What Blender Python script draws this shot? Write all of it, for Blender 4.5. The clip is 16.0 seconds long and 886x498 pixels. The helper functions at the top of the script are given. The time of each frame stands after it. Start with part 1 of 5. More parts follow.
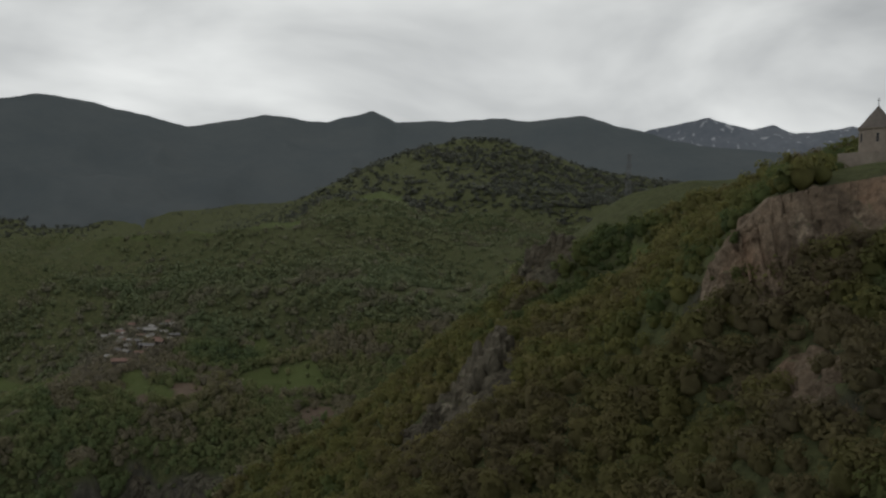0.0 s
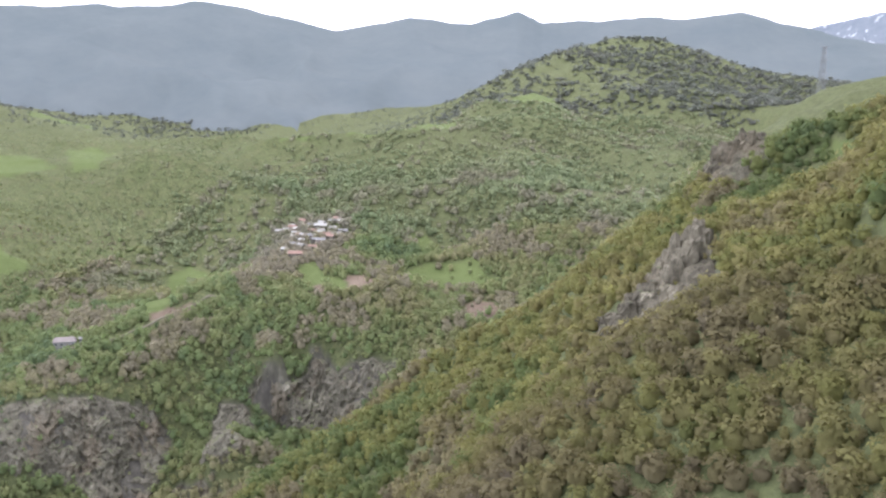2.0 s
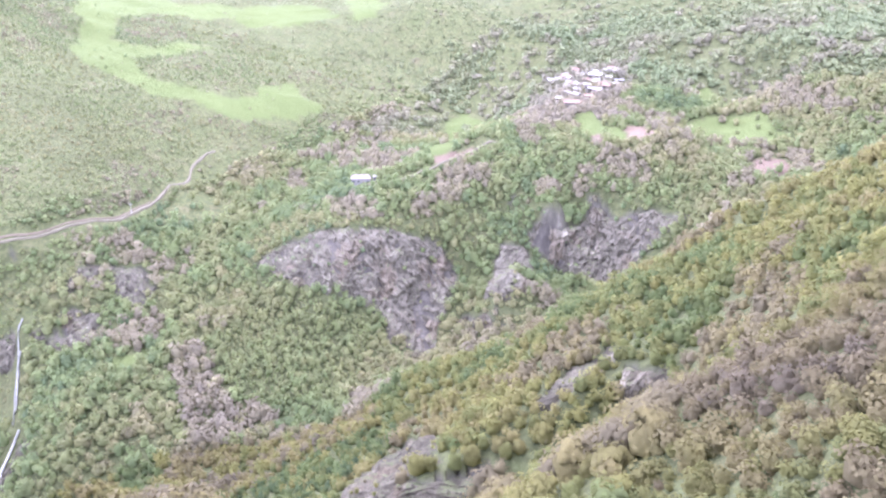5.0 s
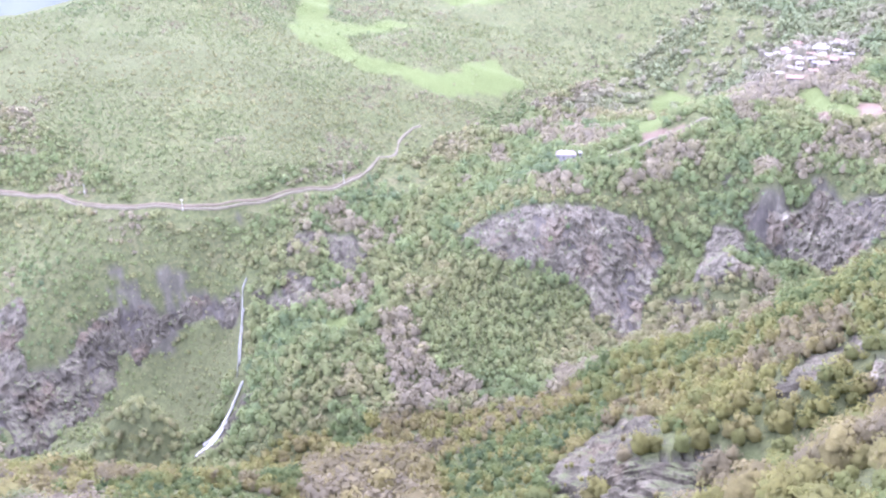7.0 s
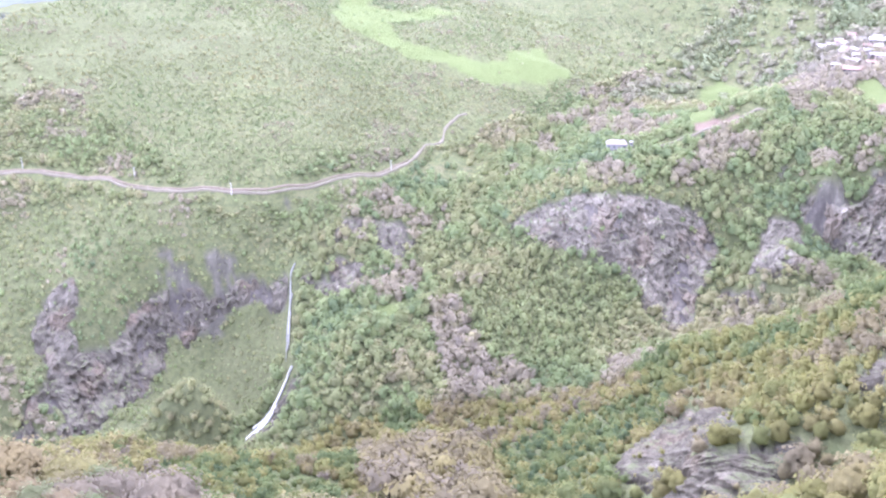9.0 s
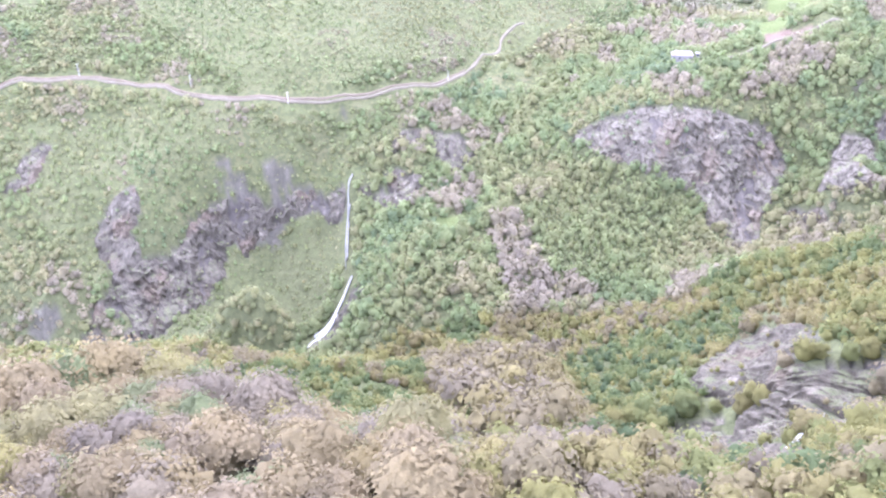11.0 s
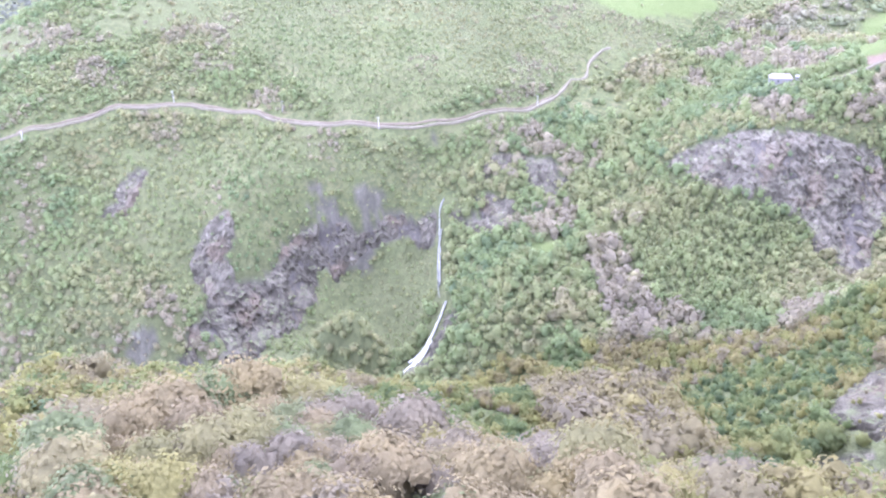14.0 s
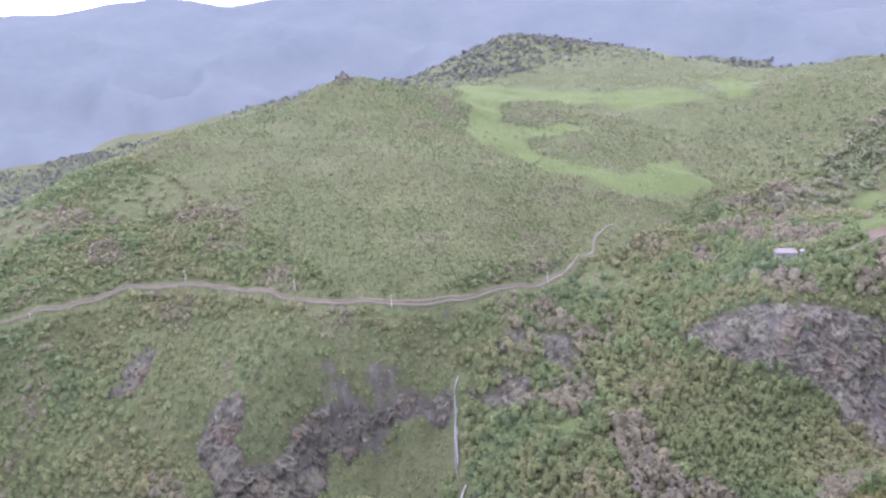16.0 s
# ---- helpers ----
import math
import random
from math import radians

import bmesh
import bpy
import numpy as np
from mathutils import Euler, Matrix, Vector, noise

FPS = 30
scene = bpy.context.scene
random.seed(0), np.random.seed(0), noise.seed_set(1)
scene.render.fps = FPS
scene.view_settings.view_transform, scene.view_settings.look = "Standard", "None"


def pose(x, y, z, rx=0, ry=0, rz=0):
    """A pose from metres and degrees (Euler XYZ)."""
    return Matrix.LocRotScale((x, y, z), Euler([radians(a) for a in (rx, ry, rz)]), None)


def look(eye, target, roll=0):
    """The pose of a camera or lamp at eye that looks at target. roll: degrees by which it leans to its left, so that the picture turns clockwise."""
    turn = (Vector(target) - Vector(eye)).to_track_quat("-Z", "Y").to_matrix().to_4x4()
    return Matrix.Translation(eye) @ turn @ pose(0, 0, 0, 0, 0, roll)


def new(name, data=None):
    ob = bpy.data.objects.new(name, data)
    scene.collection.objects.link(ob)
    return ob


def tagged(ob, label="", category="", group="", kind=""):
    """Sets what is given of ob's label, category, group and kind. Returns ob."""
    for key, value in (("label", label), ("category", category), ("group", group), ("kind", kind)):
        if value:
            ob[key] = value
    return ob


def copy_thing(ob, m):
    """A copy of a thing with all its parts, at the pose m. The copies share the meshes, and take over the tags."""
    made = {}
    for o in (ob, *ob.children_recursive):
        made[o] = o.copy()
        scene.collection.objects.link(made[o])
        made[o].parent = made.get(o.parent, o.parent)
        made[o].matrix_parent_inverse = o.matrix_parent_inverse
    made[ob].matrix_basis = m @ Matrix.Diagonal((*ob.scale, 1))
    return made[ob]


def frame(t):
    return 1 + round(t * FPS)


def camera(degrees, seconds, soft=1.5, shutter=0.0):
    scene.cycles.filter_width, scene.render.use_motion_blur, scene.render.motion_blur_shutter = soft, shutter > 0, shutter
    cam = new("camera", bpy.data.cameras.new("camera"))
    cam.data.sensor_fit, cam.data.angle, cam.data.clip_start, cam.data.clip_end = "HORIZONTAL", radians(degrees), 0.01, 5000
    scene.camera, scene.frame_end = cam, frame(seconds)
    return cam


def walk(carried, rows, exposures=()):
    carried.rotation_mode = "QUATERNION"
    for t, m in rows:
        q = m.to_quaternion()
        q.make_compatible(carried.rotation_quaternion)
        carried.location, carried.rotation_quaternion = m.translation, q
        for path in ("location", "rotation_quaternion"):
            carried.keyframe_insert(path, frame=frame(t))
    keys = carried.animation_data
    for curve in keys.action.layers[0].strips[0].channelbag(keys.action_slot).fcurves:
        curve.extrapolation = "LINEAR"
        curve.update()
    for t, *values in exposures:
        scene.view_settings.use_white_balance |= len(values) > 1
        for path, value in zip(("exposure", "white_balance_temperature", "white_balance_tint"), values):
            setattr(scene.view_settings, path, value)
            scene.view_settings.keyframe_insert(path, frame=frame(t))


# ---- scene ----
cam = camera(55.4, 16.0, soft=2.3)
METRES, EYE, TILT, LEAN, TURN = 160.0, 300.0, -2.0, -2.0, 0.0
ROWS = [
    (0.0, 0.0, 0.0, 0.0, -0.0, 0.0, -0.0),
    (0.5, -0.0277, -0.0125, -0.0075, 1.49, -1.51, -0.1),
    (1.0, -0.0581, -0.028, -0.0153, 4.38, -3.99, 0.24),
    (1.5, -0.0877, -0.0418, -0.0221, 5.08, -4.54, 0.22),
    (2.0, -0.1174, -0.0626, -0.0272, 9.37, -6.43, -0.39),
    (2.5, -0.1471, -0.0797, -0.0332, 13.42, -8.39, -0.28),
    (3.0, -0.177, -0.0941, -0.0393, 16.72, -9.58, 0.17),
    (5.5, -0.3211, -0.1483, -0.0783, 28.23, -16.65, 0.33),
    (6.0, -0.3468, -0.1604, -0.0884, 32.13, -16.15, 0.81),
    (6.5, -0.3747, -0.1702, -0.098, 36.46, -16.79, 1.19),
    (7.0, -0.4019, -0.1818, -0.1061, 37.65, -17.09, 1.22),
    (7.5, -0.4284, -0.1953, -0.1136, 38.78, -17.31, 0.99),
    (8.0, -0.4534, -0.2091, -0.12, 39.17, -17.27, 0.86),
    (10.5, -0.5774, -0.2796, -0.1503, 40.97, -20.93, 0.86),
    (11.0, -0.6031, -0.2954, -0.1574, 41.73, -23.16, 0.68),
    (11.5, -0.6292, -0.3102, -0.1644, 42.8, -24.14, 0.76),
    (12.0, -0.653, -0.3261, -0.17, 43.97, -24.43, 1.09),
    (12.5, -0.6772, -0.3392, -0.1769, 44.44, -23.97, 1.28),
    (13.0, -0.7021, -0.3541, -0.1811, 44.46, -23.3, 1.31),
    (13.5, -0.7286, -0.3695, -0.187, 44.81, -22.63, 1.4),
    (14.0, -0.7525, -0.3851, -0.1898, 45.11, -21.04, 1.66),
    (14.5, -0.7756, -0.3996, -0.1929, 45.01, -18.69, 2.07),
    (15.0, -0.7984, -0.4117, -0.197, 44.6, -15.28, 2.31),
    (15.5, -0.8292, -0.4295, -0.1894, 44.28, -12.18, 2.2),
    (16.0, -0.8606, -0.4512, -0.1838, 43.97, -9.26, 2.05),
]
walk(cam, [(t, pose(0, 0, EYE, TILT, LEAN, TURN) @ pose(METRES * x, METRES * y, METRES * z, 90 + pitch, roll, yaw)) for t, x, y, z, yaw, pitch, roll in ROWS],
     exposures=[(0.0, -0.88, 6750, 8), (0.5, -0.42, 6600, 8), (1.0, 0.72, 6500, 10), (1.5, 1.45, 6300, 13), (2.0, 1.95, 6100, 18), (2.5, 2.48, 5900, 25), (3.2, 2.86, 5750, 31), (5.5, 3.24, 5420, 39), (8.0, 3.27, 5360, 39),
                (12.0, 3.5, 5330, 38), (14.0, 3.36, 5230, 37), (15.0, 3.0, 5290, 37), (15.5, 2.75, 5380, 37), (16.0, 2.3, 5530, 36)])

# ---- sky, sun ----
world = bpy.data.worlds.new("overcast_sky")
scene.world = world
world.use_nodes = True
wn, wl = world.node_tree.nodes, world.node_tree.links
wn.clear()
SUN_ELEVATION, SUN_HEADING = radians(66), radians(32)
sky = wn.new("ShaderNodeTexSky")
sky.sky_type, sky.sun_disc = "NISHITA", False
sky.sun_elevation, sky.sun_rotation = SUN_ELEVATION, -SUN_HEADING
sky_bg = wn.new("ShaderNodeBackground")
sky_bg.inputs["Strength"].default_value = 0.06
wl.new(sky.outputs["Color"], sky_bg.inputs["Color"])
# the cloud deck: flat streaks of grey under a bright veil
coord = wn.new("ShaderNodeTexCoord")
stretch = wn.new("ShaderNodeMapping")
stretch.inputs["Scale"].default_value = (1.5, 1.5, 3.6)
stretch.inputs["Rotation"].default_value = (0.05, -0.06, 0.0)
wl.new(coord.outputs["Generated"], stretch.inputs["Vector"])
puffs = wn.new("ShaderNodeTexNoise")
puffs.inputs["Scale"].default_value, puffs.inputs["Detail"].default_value, puffs.inputs["Roughness"].default_value = 1.5, 5.0, 0.5
puffs.inputs["Distortion"].default_value = 0.35
wl.new(stretch.outputs["Vector"], puffs.inputs["Vector"])
deck = wn.new("ShaderNodeValToRGB")
deck.color_ramp.elements[0].position, deck.color_ramp.elements[0].color = 0.34, (0.40, 0.42, 0.45, 1)
deck.color_ramp.elements[1].position, deck.color_ramp.elements[1].color = 0.64, (0.92, 0.95, 0.98, 1)
wl.new(puffs.outputs["Fac"], deck.inputs["Fac"])
# brighter under the edge of the deck, duller overhead
split = wn.new("ShaderNodeSeparateXYZ")
wl.new(coord.outputs["Generated"], split.inputs["Vector"])
thick = wn.new("ShaderNodeMapRange")
thick.inputs["From Min"].default_value, thick.inputs["From Max"].default_value = 0.02, 0.75
thick.inputs["To Min"].default_value, thick.inputs["To Max"].default_value = 1.95, 0.66
wl.new(split.outputs["Z"], thick.inputs["Value"])
cloud_bg = wn.new("ShaderNodeBackground")
wl.new(thick.outputs["Result"], cloud_bg.inputs["Strength"])
wl.new(deck.outputs["Color"], cloud_bg.inputs["Color"])
both = wn.new("ShaderNodeMixShader")
both.inputs["Fac"].default_value = 0.9
wl.new(sky_bg.outputs["Background"], both.inputs[1])
wl.new(cloud_bg.outputs["Background"], both.inputs[2])
out = wn.new("ShaderNodeOutputWorld")
wl.new(both.outputs["Shader"], out.inputs["Surface"])

sun = new("sun", bpy.data.lights.new("sun", "SUN"))
sun.data.energy, sun.data.angle, sun.data.color = 0.7, radians(20), (1.0, 0.96, 0.9)
sun_way = Vector((math.cos(SUN_ELEVATION) * -math.sin(SUN_HEADING), math.cos(SUN_ELEVATION) * math.cos(SUN_HEADING), math.sin(SUN_ELEVATION)))
sun.matrix_world = look(sun_way * 900, (0, 0, 0))

# ---- materials ----
def material(name, roughness=0.9, specular=0.2):
    m = bpy.data.materials.new(name)
    m.use_nodes = True
    shader = m.node_tree.nodes["Principled BSDF"]
    shader.inputs["Roughness"].default_value = roughness
    shader.inputs["Specular IOR Level"].default_value = specular
    return m, m.node_tree.nodes, m.node_tree.links, shader


def noise_node(nodes, links, vector, scale, detail=4.0, rough=0.55):
    n = nodes.new("ShaderNodeTexNoise")
    n.inputs["Scale"].default_value, n.inputs["Detail"].default_value, n.inputs["Roughness"].default_value = scale, detail, rough
    links.new(vector, n.inputs["Vector"])
    return n.outputs["Fac"]


def ramp(nodes, links, value, *stops):
    r = nodes.new("ShaderNodeValToRGB")
    e = r.color_ramp.elements
    while len(e) < len(stops):
        e.new(0.5)
    for k, (at, colour) in enumerate(stops):
        e[k].position, e[k].color = at, (*colour, 1)
    links.new(value, r.inputs["Fac"])
    return r.outputs["Color"]


def mixed(nodes, links, fac, a, b, mode="MIX"):
    m = nodes.new("ShaderNodeMix")
    m.data_type, m.blend_type = "RGBA", mode
    for socket, value in ((m.inputs["Factor"], fac), (m.inputs["A"], a), (m.inputs["B"], b)):
        if isinstance(value, (int, float)):
            socket.default_value = value
        elif isinstance(value, tuple):
            socket.default_value = (*value, 1)
        else:
            links.new(value, socket)
    return m.outputs["Result"]


def bump(nodes, links, shader, value, strength, distance):
    b = nodes.new("ShaderNodeBump")
    b.inputs["Strength"].default_value, b.inputs["Distance"].default_value = strength, distance
    links.new(value, b.inputs["Height"])
    links.new(b.outputs["Normal"], shader.inputs["Normal"])


def place_of(nodes):
    """Object coordinates in metres."""
    return nodes.new("ShaderNodeTexCoord").outputs["Object"]


def ground_material():
    """Forest floor, meadow, bare rock and soil, by the ground's own cover."""
    m, n, l, s = material("ground_cover", 0.95, 0.1)
    p = place_of(n)
    big, mid, fine = noise_node(n, l, p, 0.012), noise_node(n, l, p, 0.07, 6), noise_node(n, l, p, 0.7, 4, 0.7)
    tussock = noise_node(n, l, p, 0.33, 3, 0.6)
    floor_c = mixed(n, l, fine, ramp(n, l, mid, (0.3, (0.112, 0.134, 0.06)), (0.7, (0.148, 0.154, 0.08))), (0.128, 0.144, 0.067))
    floor_c = mixed(n, l, ramp(n, l, tussock, (0.44, (0, 0, 0)), (0.6, (1, 1, 1))), floor_c, (0.098, 0.108, 0.052))
    scrub = ramp(n, l, mid, (0.3, (0.118, 0.142, 0.06)), (0.55, (0.142, 0.152, 0.07)), (0.75, (0.172, 0.158, 0.092)))
    scrub = mixed(n, l, ramp(n, l, tussock, (0.45, (0, 0, 0)), (0.58, (1, 1, 1))), scrub, (0.088, 0.102, 0.048))
    meadow = mixed(n, l, fine, ramp(n, l, mid, (0.3, (0.115, 0.148, 0.054)), (0.7, (0.147, 0.174, 0.068))), (0.126, 0.16, 0.06))
    rock_streak = n.new("ShaderNodeMapping")
    rock_streak.inputs["Scale"].default_value = (0.16, 0.16, 0.045)
    l.new(p, rock_streak.inputs["Vector"])
    streak = noise_node(n, l, rock_streak.outputs["Vector"], 1.0, 8, 0.7)
    rock = ramp(n, l, streak, (0.3, (0.068, 0.062, 0.055)), (0.48, (0.112, 0.103, 0.09)), (0.6, (0.165, 0.153, 0.13)), (0.74, (0.30, 0.275, 0.225)))
    soil = ramp(n, l, mid, (0.3, (0.17, 0.125, 0.095)), (0.7, (0.25, 0.195, 0.15)))
    cover = n.new("ShaderNodeAttribute")
    cover.attribute_name = "cover"
    parts = n.new("ShaderNodeSeparateColor")
    l.new(cover.outputs["Color"], parts.inputs["Color"])
    colour = mixed(n, l, parts.outputs["Red"], mixed(n, l, cover.outputs["Alpha"], floor_c, scrub), meadow)
    colour = mixed(n, l, parts.outputs["Green"], colour, rock)
    colour = mixed(n, l, parts.outputs["Blue"], colour, soil)
    colour = mixed(n, l, 0.5, colour, ramp(n, l, big, (0.3, (0.75, 0.75, 0.75)), (0.7, (1.0, 1.0, 1.0))), "MULTIPLY")
    l.new(colour, s.inputs["Base Color"])
    height_mix = n.new("ShaderNodeMath")
    height_mix.operation = "ADD"
    l.new(fine, height_mix.inputs[0])
    l.new(streak, height_mix.inputs[1])
    bump(n, l, s, height_mix.outputs[0], 0.9, 1.6)
    return m


def leaf_material(name, stops, by_object=False):
    """Spring leaves and buds; each tree has its own tint from bare brown over yellow-green to deep green."""
    m, n, l, s = material(name, 0.75, 0.15)
    # stops greyed and lifted: some of the haze's veil goes into the leaf colour
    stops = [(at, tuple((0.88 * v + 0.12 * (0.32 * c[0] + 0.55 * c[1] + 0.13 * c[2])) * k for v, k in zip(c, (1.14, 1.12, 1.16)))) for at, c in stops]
    if by_object:
        tint = n.new("ShaderNodeObjectInfo").outputs["Random"]
        p = n.new("ShaderNodeNewGeometry").outputs["Position"]
    else:
        a = n.new("ShaderNodeAttribute")
        a.attribute_name = "tint"
        tint = a.outputs["Fac"]
        p = place_of(n)
    colour = ramp(n, l, tint, *stops)
    island = n.new("ShaderNodeNewGeometry").outputs["Random Per Island"]
    colour = mixed(n, l, 0.8, colour, ramp(n, l, island, (0.0, (0.86, 0.86, 0.86)), (1.0, (1.14, 1.14, 1.13))), "MULTIPLY")
    stand = noise_node(n, l, p, 0.11, 2, 0.5)
    colour = mixed(n, l, 0.8, colour, ramp(n, l, stand, (0.35, (0.84, 0.84, 0.86)), (0.65, (1.14, 1.13, 1.1))), "MULTIPLY")
    grain = noise_node(n, l, p, 2.6, 5, 0.8)
    colour = mixed(n, l, 0.45, colour, ramp(n, l, grain, (0.3, (0.62, 0.62, 0.62)), (0.68, (1.36, 1.36, 1.33))), "MULTIPLY")
    l.new(colour, s.inputs["Base Color"])
    bump(n, l, s, grain, 0.5, 0.6)
    through_leaf = n.new("ShaderNodeBsdfTranslucent")
    l.new(colour, through_leaf.inputs["Color"])
    both_sides = n.new("ShaderNodeMixShader")
    both_sides.inputs["Fac"].default_value = 0.5
    l.new(s.outputs["BSDF"], both_sides.inputs[1])
    l.new(through_leaf.outputs["BSDF"], both_sides.inputs[2])
    l.new(both_sides.outputs["Shader"], n["Material Output"].inputs["Surface"])
    return m


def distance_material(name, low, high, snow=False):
    """Bare and wooded mountain sides, with the haze of distance put into their colour."""
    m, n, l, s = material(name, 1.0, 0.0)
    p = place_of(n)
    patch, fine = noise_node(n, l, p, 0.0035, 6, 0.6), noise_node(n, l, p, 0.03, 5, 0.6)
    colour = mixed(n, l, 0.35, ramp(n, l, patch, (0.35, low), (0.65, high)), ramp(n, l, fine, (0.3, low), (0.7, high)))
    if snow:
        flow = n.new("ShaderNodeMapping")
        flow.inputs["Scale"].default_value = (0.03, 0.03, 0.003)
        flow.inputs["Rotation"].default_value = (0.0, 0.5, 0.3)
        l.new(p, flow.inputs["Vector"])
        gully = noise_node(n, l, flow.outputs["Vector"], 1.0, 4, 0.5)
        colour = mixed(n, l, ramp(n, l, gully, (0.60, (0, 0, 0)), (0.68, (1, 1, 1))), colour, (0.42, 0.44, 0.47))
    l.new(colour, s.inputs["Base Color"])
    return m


GROUND = ground_material()
# the LEAVES ramp darkened: the near slope's lower brightness is put into the colour
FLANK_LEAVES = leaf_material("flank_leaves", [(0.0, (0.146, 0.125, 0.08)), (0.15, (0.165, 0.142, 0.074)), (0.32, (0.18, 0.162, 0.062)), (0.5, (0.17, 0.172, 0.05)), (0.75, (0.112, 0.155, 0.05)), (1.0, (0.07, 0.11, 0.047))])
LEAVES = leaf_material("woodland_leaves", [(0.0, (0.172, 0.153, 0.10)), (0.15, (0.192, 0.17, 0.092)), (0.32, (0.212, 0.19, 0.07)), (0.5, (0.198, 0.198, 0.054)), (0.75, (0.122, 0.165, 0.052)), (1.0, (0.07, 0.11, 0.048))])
# gorge and valley leaves paler than the near ones: haze put into colour
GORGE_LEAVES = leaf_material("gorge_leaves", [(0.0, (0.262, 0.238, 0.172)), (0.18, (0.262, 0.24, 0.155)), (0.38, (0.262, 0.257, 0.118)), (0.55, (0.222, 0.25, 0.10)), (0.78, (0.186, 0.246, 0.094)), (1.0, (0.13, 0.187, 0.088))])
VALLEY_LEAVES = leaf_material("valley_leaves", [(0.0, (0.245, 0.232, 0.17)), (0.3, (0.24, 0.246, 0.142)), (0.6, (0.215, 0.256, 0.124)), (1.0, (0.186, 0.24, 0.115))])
# cool grey rather than green: the haze of distance is in this colour
HAZED_LEAVES = leaf_material("far_hill_leaves", [(0.0, (0.145, 0.15, 0.128)), (0.5, (0.138, 0.152, 0.12)), (1.0, (0.128, 0.148, 0.112))])
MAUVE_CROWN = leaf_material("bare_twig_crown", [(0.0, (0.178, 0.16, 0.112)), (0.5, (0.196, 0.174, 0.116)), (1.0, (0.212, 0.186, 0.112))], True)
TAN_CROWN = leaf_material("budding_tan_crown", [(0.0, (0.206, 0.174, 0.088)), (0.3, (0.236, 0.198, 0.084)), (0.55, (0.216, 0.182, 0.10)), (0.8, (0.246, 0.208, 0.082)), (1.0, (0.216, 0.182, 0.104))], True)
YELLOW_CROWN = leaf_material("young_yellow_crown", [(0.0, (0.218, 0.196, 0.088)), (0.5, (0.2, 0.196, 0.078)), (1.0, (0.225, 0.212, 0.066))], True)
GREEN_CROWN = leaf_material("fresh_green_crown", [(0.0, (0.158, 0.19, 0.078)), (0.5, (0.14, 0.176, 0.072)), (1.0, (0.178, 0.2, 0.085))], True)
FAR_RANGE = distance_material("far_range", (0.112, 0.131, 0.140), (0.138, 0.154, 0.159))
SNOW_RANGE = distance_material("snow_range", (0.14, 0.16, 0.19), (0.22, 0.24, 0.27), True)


def plain_material(name, low, high, scale=0.8, roughness=0.85, relief=0.3, metal=0.0):
    """A weathered surface between two tones."""
    m, n, l, s = material(name, roughness)
    p = place_of(n)
    wear, grain = noise_node(n, l, p, scale, 5, 0.6), noise_node(n, l, p, scale * 9, 4, 0.6)
    l.new(mixed(n, l, 0.4, ramp(n, l, wear, (0.35, low), (0.65, high)), ramp(n, l, grain, (0.3, low), (0.7, high))), s.inputs["Base Color"])
    s.inputs["Metallic"].default_value = metal
    bump(n, l, s, grain, relief, 0.08)
    return m


def rock_material(name, dark, middle, pale, stain):
    """Weathered rock: grey body, pale fresh breaks, rusty stains, dark cracks, and grass on what lies flat enough to hold soil."""
    m, n, l, s = material(name, 0.95, 0.15)
    geometry = n.new("ShaderNodeNewGeometry")
    p = geometry.outputs["Position"]
    tall = n.new("ShaderNodeMapping")
    tall.inputs["Scale"].default_value = (1, 1, 0.42)
    l.new(p, tall.inputs["Vector"])
    upright = tall.outputs["Vector"]
    wide, crack, grain = noise_node(n, l, upright, 0.06, 6, 0.65), noise_node(n, l, upright, 0.42, 6, 0.7), noise_node(n, l, p, 1.6, 5, 0.7)
    streak = noise_node(n, l, upright, 0.13, 5, 0.62)
    colour = mixed(n, l, ramp(n, l, wide, (0.38, (0, 0, 0)), (0.56, (1, 1, 1))), dark, middle)
    colour = mixed(n, l, ramp(n, l, streak, (0.585, (0, 0, 0)), (0.68, (1, 1, 1))), colour, pale)
    blot = noise_node(n, l, p, 0.045, 3, 0.5)
    colour = mixed(n, l, ramp(n, l, blot, (0.54, (0, 0, 0)), (0.66, (0.75, 0.75, 0.75))), colour, stain)
    colour = mixed(n, l, 0.22, colour, ramp(n, l, geometry.outputs["Random Per Island"], (0.0, dark), (0.6, middle), (1.0, pale)))
    colour = mixed(n, l, 0.75, colour, ramp(n, l, crack, (0.34, (0.42, 0.42, 0.42)), (0.5, (1.0, 1.0, 1.0)), (0.66, (1.28, 1.28, 1.28))), "MULTIPLY")
    colour = mixed(n, l, 0.6, colour, ramp(n, l, grain, (0.32, (0.6, 0.6, 0.6)), (0.66, (1.3, 1.3, 1.3))), "MULTIPLY")
    lie = n.new("ShaderNodeSeparateXYZ")
    l.new(geometry.outputs["Normal"], lie.inputs["Vector"])
    turf = n.new("ShaderNodeMath")
    turf.operation = "MULTIPLY"
    l.new(ramp(n, l, lie.outputs["Z"], (0.86, (0, 0, 0)), (0.96, (1, 1, 1))), turf.inputs[0])
    l.new(ramp(n, l, streak, (0.42, (0, 0, 0)), (0.56, (0.8, 0.8, 0.8))), turf.inputs[1])
    colour = mixed(n, l, turf.outputs[0], colour, ramp(n, l, grain, (0.3, (0.085, 0.10, 0.05)), (0.7, (0.14, 0.16, 0.075))))
    l.new(colour, s.inputs["Base Color"])
    rough = n.new("ShaderNodeMath")
    rough.operation = "ADD"
    l.new(crack, rough.inputs[0])
    l.new(grain, rough.inputs[1])
    bump(n, l, s, rough.outputs[0], 0.8, 1.0)
    return m


